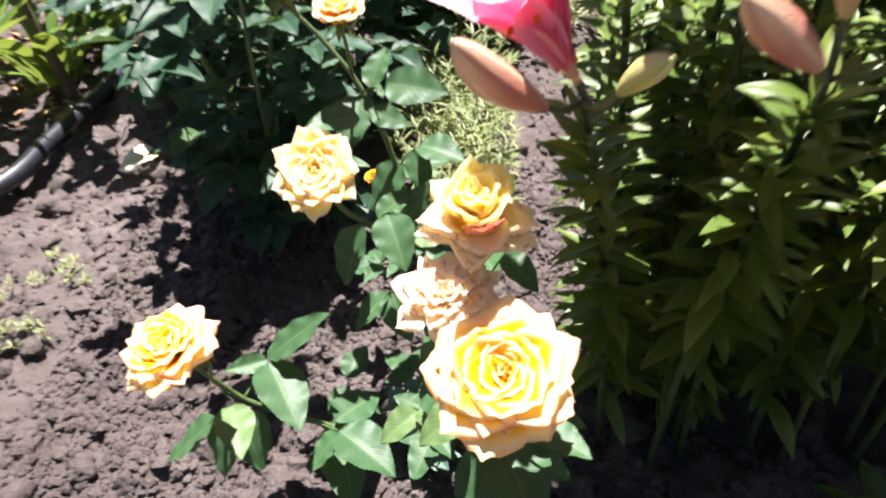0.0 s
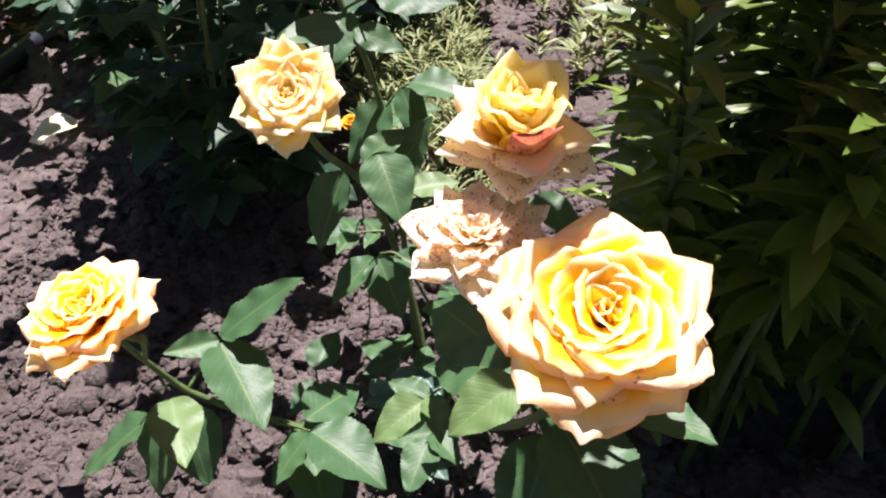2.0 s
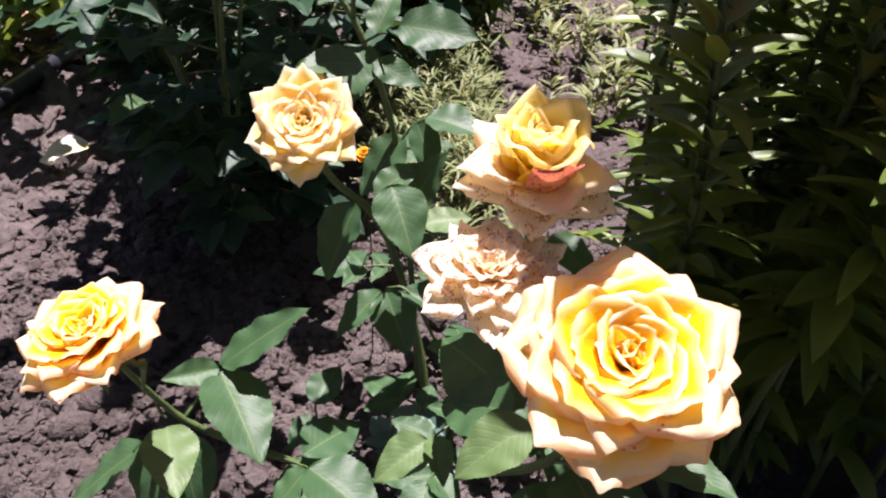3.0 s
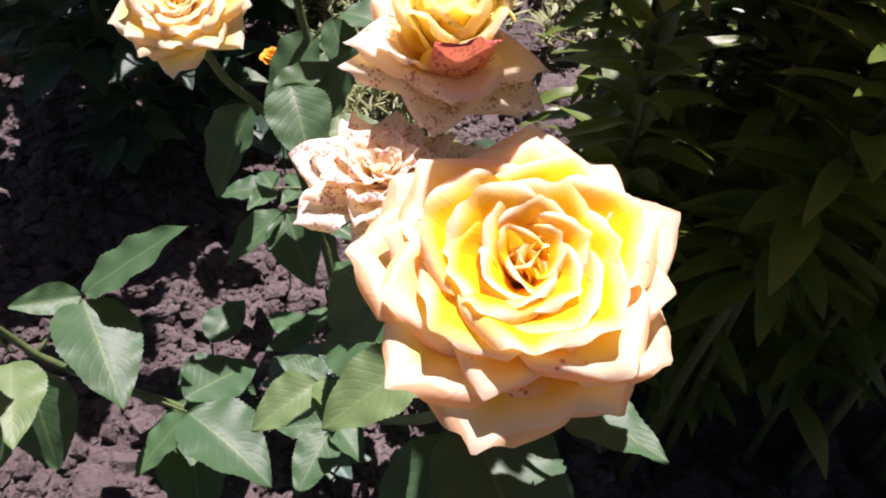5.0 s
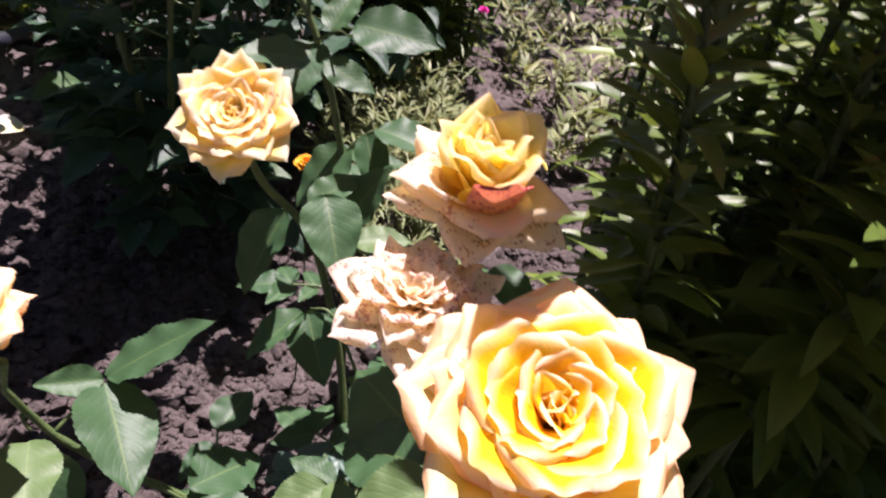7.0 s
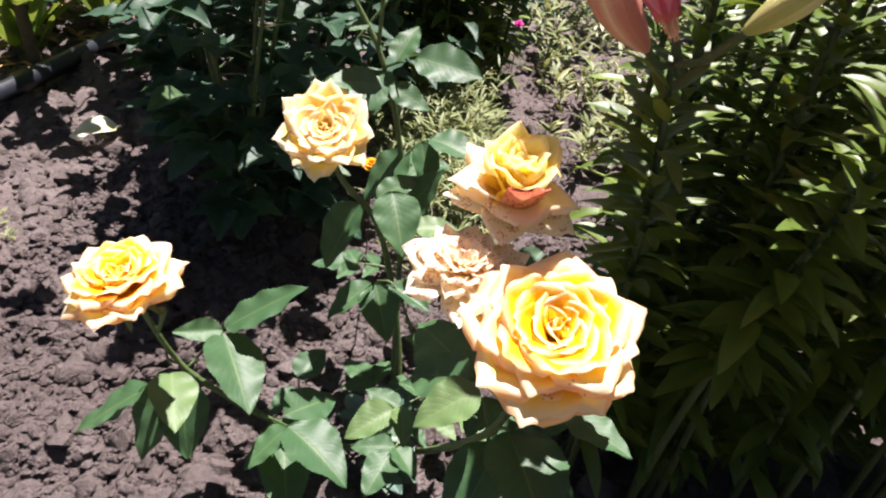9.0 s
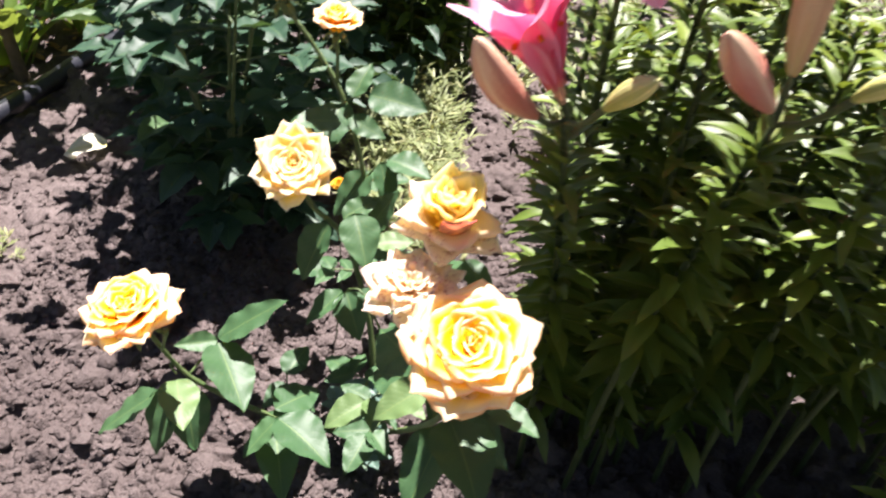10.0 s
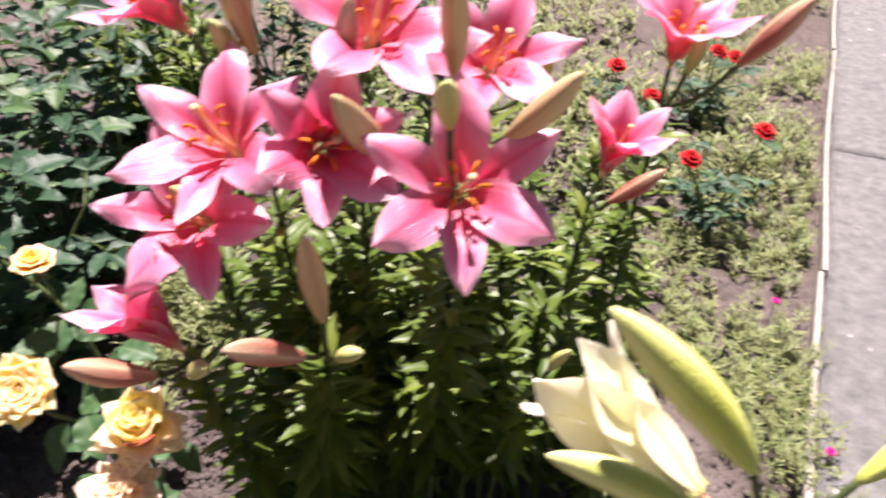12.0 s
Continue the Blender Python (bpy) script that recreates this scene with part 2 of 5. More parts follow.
# ---- building blocks ----
rng = np.random.default_rng(7)


def sheet(name, points, mat, closed=False):
    """A smooth mesh from a grid of points [along, across, xyz], with u along and v across."""
    nu, nv, _ = points.shape
    index = np.arange(nu * nv).reshape(nu, nv)
    a, b, c, d = index[:-1, :-1], index[1:, :-1], index[1:, 1:], index[:-1, 1:]
    faces = np.stack([a, d, c, b], -1).reshape(-1, 4)
    mesh = bpy.data.meshes.new(name)
    mesh.from_pydata(points.reshape(-1, 3).tolist(), [], faces.tolist())
    uv = np.stack(np.meshgrid(np.linspace(0, 1, nu), np.linspace(0, 1, nv), indexing="ij"), -1).reshape(-1, 2)
    layer = mesh.uv_layers.new(name="UVMap")
    loops = np.empty(len(mesh.loops), dtype=np.int32)
    mesh.loops.foreach_get("vertex_index", loops)
    layer.data.foreach_set("uv", uv[loops].ravel())
    mesh.polygons.foreach_set("use_smooth", np.ones(len(mesh.polygons), dtype=bool))
    mesh.materials.append(mat)
    return mesh


mesh_data = {}


def arrays(mesh):
    """The points, corners, face sizes and uv of a mesh."""
    if mesh.name not in mesh_data:
        co, corner = np.empty(len(mesh.vertices) * 3, np.float32), np.empty(len(mesh.loops), np.int32)
        size, uv = np.empty(len(mesh.polygons), np.int32), np.empty(len(mesh.loops) * 2, np.float32)
        mesh.vertices.foreach_get("co", co)
        mesh.loops.foreach_get("vertex_index", corner)
        mesh.polygons.foreach_get("loop_total", size)
        mesh.uv_layers[0].data.foreach_get("uv", uv)
        mesh_data[mesh.name] = (co.reshape(-1, 3), corner, size, uv)
    return mesh_data[mesh.name]


def joined(name, pieces, mats):
    """One mesh from several meshes (mesh, matrix, material number)."""
    co, corner, size, uv, slots, total = [], [], [], [], [], 0
    for mesh, m, slot in pieces:
        p, c, s, t = arrays(mesh)
        m = np.array(m)
        co.append(p @ m[:3, :3].T + m[:3, 3])
        corner.append(c + total)
        size.append(s)
        uv.append(t)
        slots.append(np.full(len(s), slot, np.int32))
        total += len(p)
    co, corner, size = np.concatenate(co), np.concatenate(corner), np.concatenate(size)
    out = bpy.data.meshes.new(name)
    out.vertices.add(len(co))
    out.vertices.foreach_set("co", co.astype(np.float32).ravel())
    out.loops.add(len(corner))
    out.loops.foreach_set("vertex_index", corner.astype(np.int32))
    out.polygons.add(len(size))
    out.polygons.foreach_set("loop_start", (np.cumsum(size) - size).astype(np.int32))
    out.polygons.foreach_set("material_index", np.concatenate(slots))
    out.polygons.foreach_set("use_smooth", np.ones(len(size), dtype=bool))
    for mat in mats:
        out.materials.append(mat)
    layer = out.uv_layers.new(name="UVMap")
    layer.data.foreach_set("uv", np.concatenate(uv).ravel())
    out.update(calc_edges=True)
    return out


def part(name, mesh, parent, m=None, label=""):
    ob = new(name, mesh)
    ob.parent = parent
    if m is not None:
        ob.matrix_basis = m
    return tagged(ob, label)


def thing(name, place, label, category, group="", kind=""):
    ob = new(name)
    ob.empty_display_size = 0.05
    ob.location = place
    return tagged(ob, label, category, group, kind)


def aim(base, tip, up=(0, 0, 1), size=None, turn=0.0):
    """The pose of a piece whose length runs along +y from base to tip, with +z near up; scaled to that length, or by size."""
    y = Vector(tip) - Vector(base)
    length = y.length
    y.normalize()
    z = Vector(up) - Vector(up).dot(y) * y
    if z.length < 1e-4:
        z = Vector((1, 0, 0)) - y.x * y
    z.normalize()
    x = y.cross(z)
    s = length if size is None else size
    m = Matrix((x, y, z)).transposed().to_4x4()
    return Matrix.Translation(base) @ m @ Matrix.Rotation(turn, 4, "Y") @ Matrix.Diagonal((s, s, s, 1))


def upright(place, axis, turn=0.0, size=1.0):
    """The pose of a piece that points along +z."""
    q = Vector((0, 0, 1)).rotation_difference(Vector(axis).normalized())
    return Matrix.Translation(place) @ q.to_matrix().to_4x4() @ Matrix.Rotation(turn, 4, "Z") @ Matrix.Scale(size, 4)


def smooth_path(points, steps=6):
    """Points on a smooth curve through the given ones."""
    pts = [np.array(p, float) for p in points]
    ends = [2 * pts[0] - pts[1], *pts, 2 * pts[-1] - pts[-2]]
    out = []
    for n in range(len(pts) - 1):
        a, b, c, d = ends[n : n + 4]
        for t in np.linspace(0, 1, steps, endpoint=False):
            out.append(0.5 * (2 * b + (c - a) * t + (2 * a - 5 * b + 4 * c - d) * t * t + (3 * b - a - 3 * c + d) * t**3))
    return np.array(out + [pts[-1]])


def tube(name, points, radii, mat, sides=8, steps=6, knots=0.0):
    """A stalk along a smooth path; radii: at its start and end."""
    path = smooth_path(points, steps) if len(points) > 2 or steps > 1 else np.array(points, float)
    rows = []
    ways = np.gradient(path, axis=0)
    side = np.cross(ways[0], (0.31, 0.77, 0.2))
    for n, (p, w) in enumerate(zip(path, ways)):
        w = w / np.linalg.norm(w)
        side = side - side.dot(w) * w
        side /= np.linalg.norm(side)
        other = np.cross(w, side)
        f = n / (len(path) - 1)
        r = radii[0] * (1 - f) + radii[1] * f
        r *= 1 + knots * (0.5 + 0.5 * math.sin(n * 2.1)) ** 4
        angle = np.linspace(0, 2 * math.pi, sides + 1)[:, None]
        rows.append(p + r * (np.cos(angle) * side + np.sin(angle) * other))
    rows = np.array(rows)
    cap = lambda row, p: np.repeat(p[None], len(row), 0)  # noqa: E731
    rows = np.concatenate([cap(rows[0], path[0])[None], rows, cap(rows[-1], path[-1])[None]])
    return sheet(name, rows, mat)


# ---- leaves ----
def rose_blade(name, mat, width=0.36, fold=0.25, droop=0.16, seed=0, teeth=0.03, rows=19):
    """An oval toothed leaflet, one unit long."""
    r = np.random.default_rng(seed)
    nu, nv = rows, 9
    u, v = np.linspace(0, 1, nu)[:, None], np.linspace(-1, 1, nv)[None]
    w = width * np.sin(math.pi * np.clip(u, 0, 1) ** 0.86) ** 0.78 * (1 - 0.18 * u)
    w = w * np.where(np.abs(v) > 0.99, 1 + teeth * 2 * (np.arange(nu)[:, None] % 2), 1.0)
    x = w * v * np.cos(fold * np.abs(v))
    y = u - 0.10 * np.abs(v) ** 1.5 * np.sin(math.pi * u) * 0.6 + 0 * v
    z = w * np.abs(v) * math.sin(fold) - droop * u**2.2 + 0 * v
    z = z + 0.014 * np.sin(9 * u + 3 * r.random() * 6 + 2 * v) * np.abs(v) + 0.018 * np.sin(22 * u + r.random() * 6) * np.abs(v) ** 2
    x = x + 0.05 * (r.random() - 0.5) * u**2
    return sheet(name, np.stack(np.broadcast_arrays(x, y, z), -1), mat)


def lance_blade(name, mat, width=0.10, fold=0.35, droop=0.3, lift=0.0, seed=0, nu=10, nv=5):
    """A narrow pointed leaf, one unit long."""
    r = np.random.default_rng(seed)
    u, v = np.linspace(0, 1, nu)[:, None], np.linspace(-1, 1, nv)[None]
    w = width * np.clip(np.sin(math.pi * (0.06 + 0.94 * u) ** 0.8), 0, 1) ** 0.85
    angle = lift - droop * u * 2
    step = 1 / (nu - 1)
    y = np.cumsum(np.cos(angle) * step, 0) - np.cos(angle[:1]) * step
    z = np.cumsum(np.sin(angle) * step, 0) - np.sin(angle[:1]) * step
    x = w * v + 0.06 * (r.random() - 0.5) * u**2
    z = z + w * np.abs(v) * fold + 0.012 * np.sin(11 * u + r.random() * 6) * v
    return sheet(name, np.stack(np.broadcast_arrays(x, y + 0 * v, z), -1), mat)


ROSE_BLADES = [rose_blade("rose_leaflet", ROSE_LEAF, 0.295 + 0.045 * (n % 3), 0.12 + 0.1 * n, 0.06 + 0.06 * (n % 3), n, 0.022, 41) for n in range(5)] + [rose_blade("rose_leaflet", ROSE_LEAF, 0.225, 0.16, 0.05, 9, 0.022, 41)]
BUSH_BLADES = [rose_blade("bush_leaflet", BUSH_LEAF, 0.30 + 0.04 * (n % 3), 0.15 + 0.12 * n, 0.1 + 0.08 * (n % 3), 20 + n, 0.02) for n in range(5)]
GREY_BLADES = [rose_blade("young_leaflet", GREY_LEAF, 0.33 + 0.04 * n, 0.3 + 0.15 * n, 0.15, 40 + n) for n in range(3)]
LILY_BLADES = [lance_blade("lily_leaf", LILY_LEAF, 0.118 + 0.016 * (n % 3), 0.3, 0.10 + 0.06 * n, 0.12 * (n % 3), n) for n in range(7)]
SWORD_BLADES = [lance_blade("sword_leaf", BLADE_LEAF, 0.035 + 0.006 * n, 0.4, 0.2 + 0.2 * n, 0.1, 60 + n, 14) for n in range(3)]


# ---- flowers ----
def rose_petal(length, half, start, end, bend, roll, tip, seed, mat, nu=15, nv=17, rise=0.0, reach=0.002, crumple=0.03):
    """A broad petal that grows from the middle: start and end are its angles from the flower's axis in degrees, bend its curl round the axis.
    Both upper edges roll back along two slanting folds that meet in a sharp tip; tip sets their slant, roll their radius."""
    r = np.random.default_rng(seed)
    u, v = 1 - (1 - np.linspace(0, 1, nu)[:, None]) ** 1.15, np.linspace(-1, 1, nv)[None]
    slant = radians(27) + 2.4 * tip + 0.2 * (r.random() - 0.5)
    off = half * 0.30 * (r.random() - 0.5)
    across = half * v * np.sin(math.pi / 2 * np.clip(u / 0.58 + 0.14, 0, 1)) ** 0.85
    along = length * u * (1 - 0.10 * np.abs(v) ** 2.4 + 0.018 * np.sin(4 * v + 6 * r.random()) + 0.012 * np.sin(11 * v + 6 * r.random()) * u)
    along = along + length * (0.02 + 0.45 * tip) * np.exp(-(((v - off / half) / 0.13) ** 2)) * u**5
    radius = max(0.62 * roll, 0.0007)
    back = np.zeros_like(across)
    for s in (-1, 1):
        lean = slant * (1 + 0.35 * (r.random() - 0.5))
        past = np.clip((s * (across - off)) * math.sin(lean) + (along - length * 0.985) * math.cos(lean), 0, None)
        past = np.where(s * (across - off) >= 0, past, 0.0)
        turn = np.clip(past / radius, 0, 2.7)
        pull = radius * np.sin(turn) - past
        across = across + s * pull * math.sin(lean)
        along = along + pull * math.cos(lean)
        back = back + radius * (1 - np.cos(turn))
    line = np.linspace(-0.1, 1.15, 80)
    angle = np.radians(start + (end - start) * np.clip(line, 0, 1.2) ** 1.6)
    step = length * (line[1] - line[0])
    zero = np.searchsorted(line, 0.0)
    out, up = np.cumsum(np.sin(angle)) * step, np.cumsum(np.cos(angle)) * step
    out, up = out - out[zero], up - up[zero]
    at = along / length
    tilt = np.interp(at, line, angle)
    bend = bend * (0.65 + 0.45 * u)
    phi = np.clip(across / bend, -2.6, 2.6)
    wave = crumple * half * (np.sin(5 * u + 6 * v + 6 * r.random()) + 0.6 * np.sin(13 * u - 9 * v + 6 * r.random()) * u) * (0.3 + 0.7 * u)
    radial = reach + np.interp(at, line, out) + (back + wave) * np.cos(tilt) - bend * (1 - np.cos(phi)) * np.cos(tilt * 0.75)
    height = rise + np.interp(at, line, up) - (back + wave) * np.sin(tilt) + bend * (1 - np.cos(phi)) * np.sin(tilt * 0.75) * 0.8
    return sheet("petal", np.stack(np.broadcast_arrays(radial, bend * np.sin(phi), height), -1), mat)


def rose_layers(openness, mat, seed, layers, tip=0.13, fine=11, crumple=0.03):
    """The petals of a flower, ring by ring, each with its pose."""
    r = np.random.default_rng(seed)
    out = []
    turn = 0.0
    inner, outer = mat if isinstance(mat, tuple) else (mat, mat)
    for level, (count, length, half, start, end, bend, roll, rise) in enumerate(layers):
        mat = outer if level >= len(layers) - 2 else inner
        for n in range(count):
            turn += 2 * math.pi / count
            j = lambda a: 1 + a * (r.random() - 0.5)  # noqa: E731
            mesh = rose_petal(length * j(0.10), half * j(0.2), start * openness * j(0.22), end * openness * j(0.22), bend * j(0.25), roll * j(0.6), tip * j(0.8) * (1.0 if level >= len(layers) - 2 else 0.5), int(r.integers(1e6)), mat, rise=rise, nu=fine, nv=fine + 4, crumple=crumple)
            out.append((mesh, Matrix.Rotation(turn + 0.4 * (r.random() - 0.5), 4, "Z") @ Matrix.Rotation((0.30 if level < len(layers) - 3 else 0.14) * (r.random() - 0.5), 4, "X")))
        turn += 0.55 + 0.3 * r.random()
    return out


# petals of a layer: count, length, half width, start angle, end angle, bend, roll, height of its base
OPEN_ROSE = [(3, 0.021, 0.008, -6, -24, 0.006, 0.001, 0.013), (4, 0.025, 0.011, 2, -4, 0.009, 0.003, 0.013), (5, 0.029, 0.014, 10, 30, 0.011, 0.003, 0.013), (6, 0.036, 0.017, 16, 42, 0.016, 0.005, 0.011), (6, 0.043, 0.021, 23, 54, 0.023, 0.007, 0.009),
             (7, 0.050, 0.024, 31, 62, 0.031, 0.007, 0.007), (8, 0.056, 0.026, 41, 76, 0.040, 0.008, 0.005), (9, 0.059, 0.027, 52, 90, 0.050, 0.008, 0.003)]
CUP_ROSE = [(4, 0.038, 0.014, 4, 2, 0.012, 0.001, 0.014), (5, 0.046, 0.021, 10, 6, 0.020, 0.003, 0.012), (5, 0.053, 0.026, 17, 16, 0.028, 0.004, 0.010), (5, 0.058, 0.028, 27, 32, 0.034, 0.005, 0.007),
            (5, 0.055, 0.027, 50, 82, 0.042, 0.008, 0.003), (6, 0.056, 0.026, 64, 100, 0.048, 0.008, 0.001)]
FULL_ROSE = [(3, 0.022, 0.009, -6, -20, 0.006, 0.001, 0.012), (5, 0.027, 0.012, 6, 16, 0.009, 0.002, 0.011), (6, 0.034, 0.016, 16, 38, 0.014, 0.004, 0.010), (7, 0.040, 0.020, 24, 50, 0.021, 0.005, 0.008),
             (8, 0.047, 0.023, 34, 62, 0.029, 0.006, 0.006), (8, 0.054, 0.026, 45, 76, 0.038, 0.008, 0.004), (9, 0.059, 0.027, 56, 92, 0.048, 0.008, 0.002)]
SMALL_ROSE = [(3, 0.032, 0.014, 4, 10, 0.010, 0.001, 0.010), (5, 0.040, 0.021, 12, 34, 0.021, 0.004, 0.008), (6, 0.047, 0.025, 26, 60, 0.029, 0.007, 0.004), (6, 0.053, 0.028, 42, 90, 0.038, 0.009, 0.0)]
DRIED_ROSE = [(6, 0.026, 0.010, 10, 26, 0.008, 0.003, 0.008), (8, 0.034, 0.013, 26, 44, 0.012, 0.004, 0.007), (9, 0.042, 0.016, 42, 60, 0.018, 0.004, 0.005),
              (9, 0.051, 0.019, 58, 76, 0.026, 0.005, 0.003), (8, 0.060, 0.022, 72, 86, 0.036, 0.006, 0.0)]


def calyx(mat):
    """The swollen hip under a flower with five drooping sepals."""
    hip = tube("hip", [(0, 0, -0.022), (0, 0, -0.012), (0, 0, -0.002), (0, 0, 0.004)], (0.004, 0.010), mat, 10, 4)
    sepal = lance_blade("sepal", mat, 0.16, 0.3, 0.6, 0.2, 3, 8, 5)
    pieces = [(hip, Matrix.Identity(4), 0)]
    for n in range(5):
        way = Vector((math.cos(n * 1.2566), math.sin(n * 1.2566), -0.15))
        pieces.append((sepal, aim((0, 0, -0.003), way * 0.034 + Vector((0, 0, -0.003))), 0))
    return joined("calyx", pieces, [mat])


CALYX = calyx(ROSE_STEM)


def rose_flower(parent, place, axis, size, layers, mat, seed, turn=0.0, openness=1.0, tip=0.13, label="", fine=11, crumple=0.03):
    """size: across the open flower; its hip sits at place."""
    flower = part("flower", CALYX, parent, upright(Vector(place) - parent.location, axis, turn, size / 0.115), label)
    for mesh, m in rose_layers(openness, mat, seed, layers, tip, fine, crumple):
        part("petal", mesh, flower, m)
    return flower


def local(parent, m=None):
    return Matrix.Translation(-Vector(parent.location)) @ (m if m is not None else Matrix.Identity(4))


def tepal(length, half, start, end, seed, mat, late=1.5):
    """One petal of a lily: grooved, wavy-edged and bent back."""
    r = np.random.default_rng(seed)
    nu, nv = 15, 9
    u, v = np.linspace(0, 1, nu)[:, None], np.linspace(-1, 1, nv)[None]
    w = half * np.clip(np.sin(math.pi * (0.06 + 0.94 * u) ** 1.18), 0.0, 1) ** 0.78
    angle = np.radians(start + (end - start) * u**late)
    step = length / (nu - 1)
    radial = 0.005 + np.cumsum(np.sin(angle) * step, 0)
    height = np.cumsum(np.cos(angle) * step, 0)
    lift = w * np.abs(v) ** 1.6 * (0.95 - 1.75 * u) + 0.16 * half * np.sin(13 * u + r.random() * 6) * np.abs(v) ** 2 * u
    lift = lift - 0.10 * half * np.exp(-((v / 0.15) ** 2)) * (1 - u)
    points = np.stack(np.broadcast_arrays(radial - lift * np.cos(angle), w * v + 0.004 * (r.random() - 0.5) * u, height + lift * np.sin(angle)), -1)
    return sheet("tepal", points, mat)


def stamen_mesh(length=0.056):
    thread = tube("thread", [(0.004, 0, 0), (0.007, 0, length * 0.5), (0.017, 0, length)], (0.0009, 0.0007), FILAMENT, 6, 5)
    head = tube("head", [(0.013, 0, length - 0.004), (0.016, 0, length + 0.002), (0.020, 0, length + 0.003), (0.024, 0, length)], (0.0019, 0.0019), ANTHER, 6, 4)
    return joined("stamen", [(thread, Matrix.Identity(4), 0), (head, Matrix.Identity(4), 1)], [FILAMENT, ANTHER])


def pistil_mesh():
    column = tube("column", [(0, 0, -0.006), (0, 0, 0.012), (0.001, 0, 0.045), (0.005, 0, 0.078)], (0.0034, 0.0016), FILAMENT, 8, 5)
    tip = tube("stigma", [(0.005, 0, 0.076), (0.0055, 0, 0.080), (0.006, 0, 0.083)], (0.0034, 0.0040), FILAMENT, 8, 3)
    return joined("pistil", [(column, Matrix.Identity(4), 0), (tip, Matrix.Identity(4), 0)], [FILAMENT])


STAMEN, PISTIL = stamen_mesh(), pistil_mesh()


def tepal_set(mat, seed, start=24, end=100, length=0.108, late=1.5, broad=1.0):
    """Three narrow outer and three broad inner petals."""
    r = np.random.default_rng(seed)
    return [tepal(length * (1 + 0.08 * (r.random() - 0.5)), broad * (0.0198 + 0.0065 * (n % 2)), start * (0.9 + 0.3 * r.random()), end * (0.75 + 0.4 * r.random()), seed * 10 + n, mat, late) for n in range(6)]


TEPALS = {"wide": [tepal_set(LILY_PETAL, 1, 30, 104), tepal_set(LILY_PETAL, 2, 34, 96)], "half": [tepal_set(LILY_PETAL, 3, 18, 70)], "side": [tepal_set(LILY_PETAL, 7, 9, 66, 0.112, 2.4)], "white": [tepal_set(WHITE_PETAL, 4, 6, 40, 0.130, 3.2, 1.2)]}


def lily_flower(plant, place, axis, turn, kind="wide", pick=0, size=1.0, label=""):
    flower = part("flower", PISTIL, plant, local(plant, upright(place, axis, radians(turn), size)), label)
    for n, mesh in enumerate(TEPALS[kind][pick]):
        part("petal", mesh, flower, Matrix.Rotation(n * math.pi / 3 + 0.06 * math.sin(7 * n), 4, "Z") @ Matrix.Translation((0, 0, 0.002 * (n % 2))))
        if kind != "white":
            part("stamen", STAMEN, flower, Matrix.Rotation(n * math.pi / 3 + 0.5, 4, "Z"))
    return flower


def bud_mesh(mat, fat, seed):
    """A closed lily bud, one unit long along +y, with three ridges and a blunt nose."""
    nu, nv = 17, 25
    u, a = np.linspace(0, 1, nu)[:, None], np.linspace(0, 2 * math.pi, nv)[None]
    r = fat * np.sin(math.pi * np.clip(0.035 + 0.945 * u, 0, 1) ** 0.94) ** 0.72 * (0.8 + 0.28 * u)
    r = r * (1 + 0.075 * np.cos(3 * a + 0.4 * u) + 0.035 * np.cos(6 * a + seed))
    r[0], r[-1] = fat * 0.12, fat * 0.10
    bend = 0.05 * np.sin(math.pi * u) * math.cos(seed)
    points = np.stack(np.broadcast_arrays(r * np.cos(a) + bend, u + 0 * a, r * np.sin(a)), -1)
    lid = lambda row: np.repeat(row.mean(0)[None], nv, 0)[None]  # noqa: E731
    return sheet("bud", np.concatenate([lid(points[0]), points, lid(points[-1])]), mat)


BUDS = {"pink": bud_mesh(PINK_BUD, 0.125, 0), "tan": bud_mesh(TAN_BUD, 0.125, 1), "slim": bud_mesh(TAN_BUD, 0.120, 2), "green": bud_mesh(GREEN_BUD, 0.16, 3), "cream": bud_mesh(CREAM_BUD, 0.093, 4)}


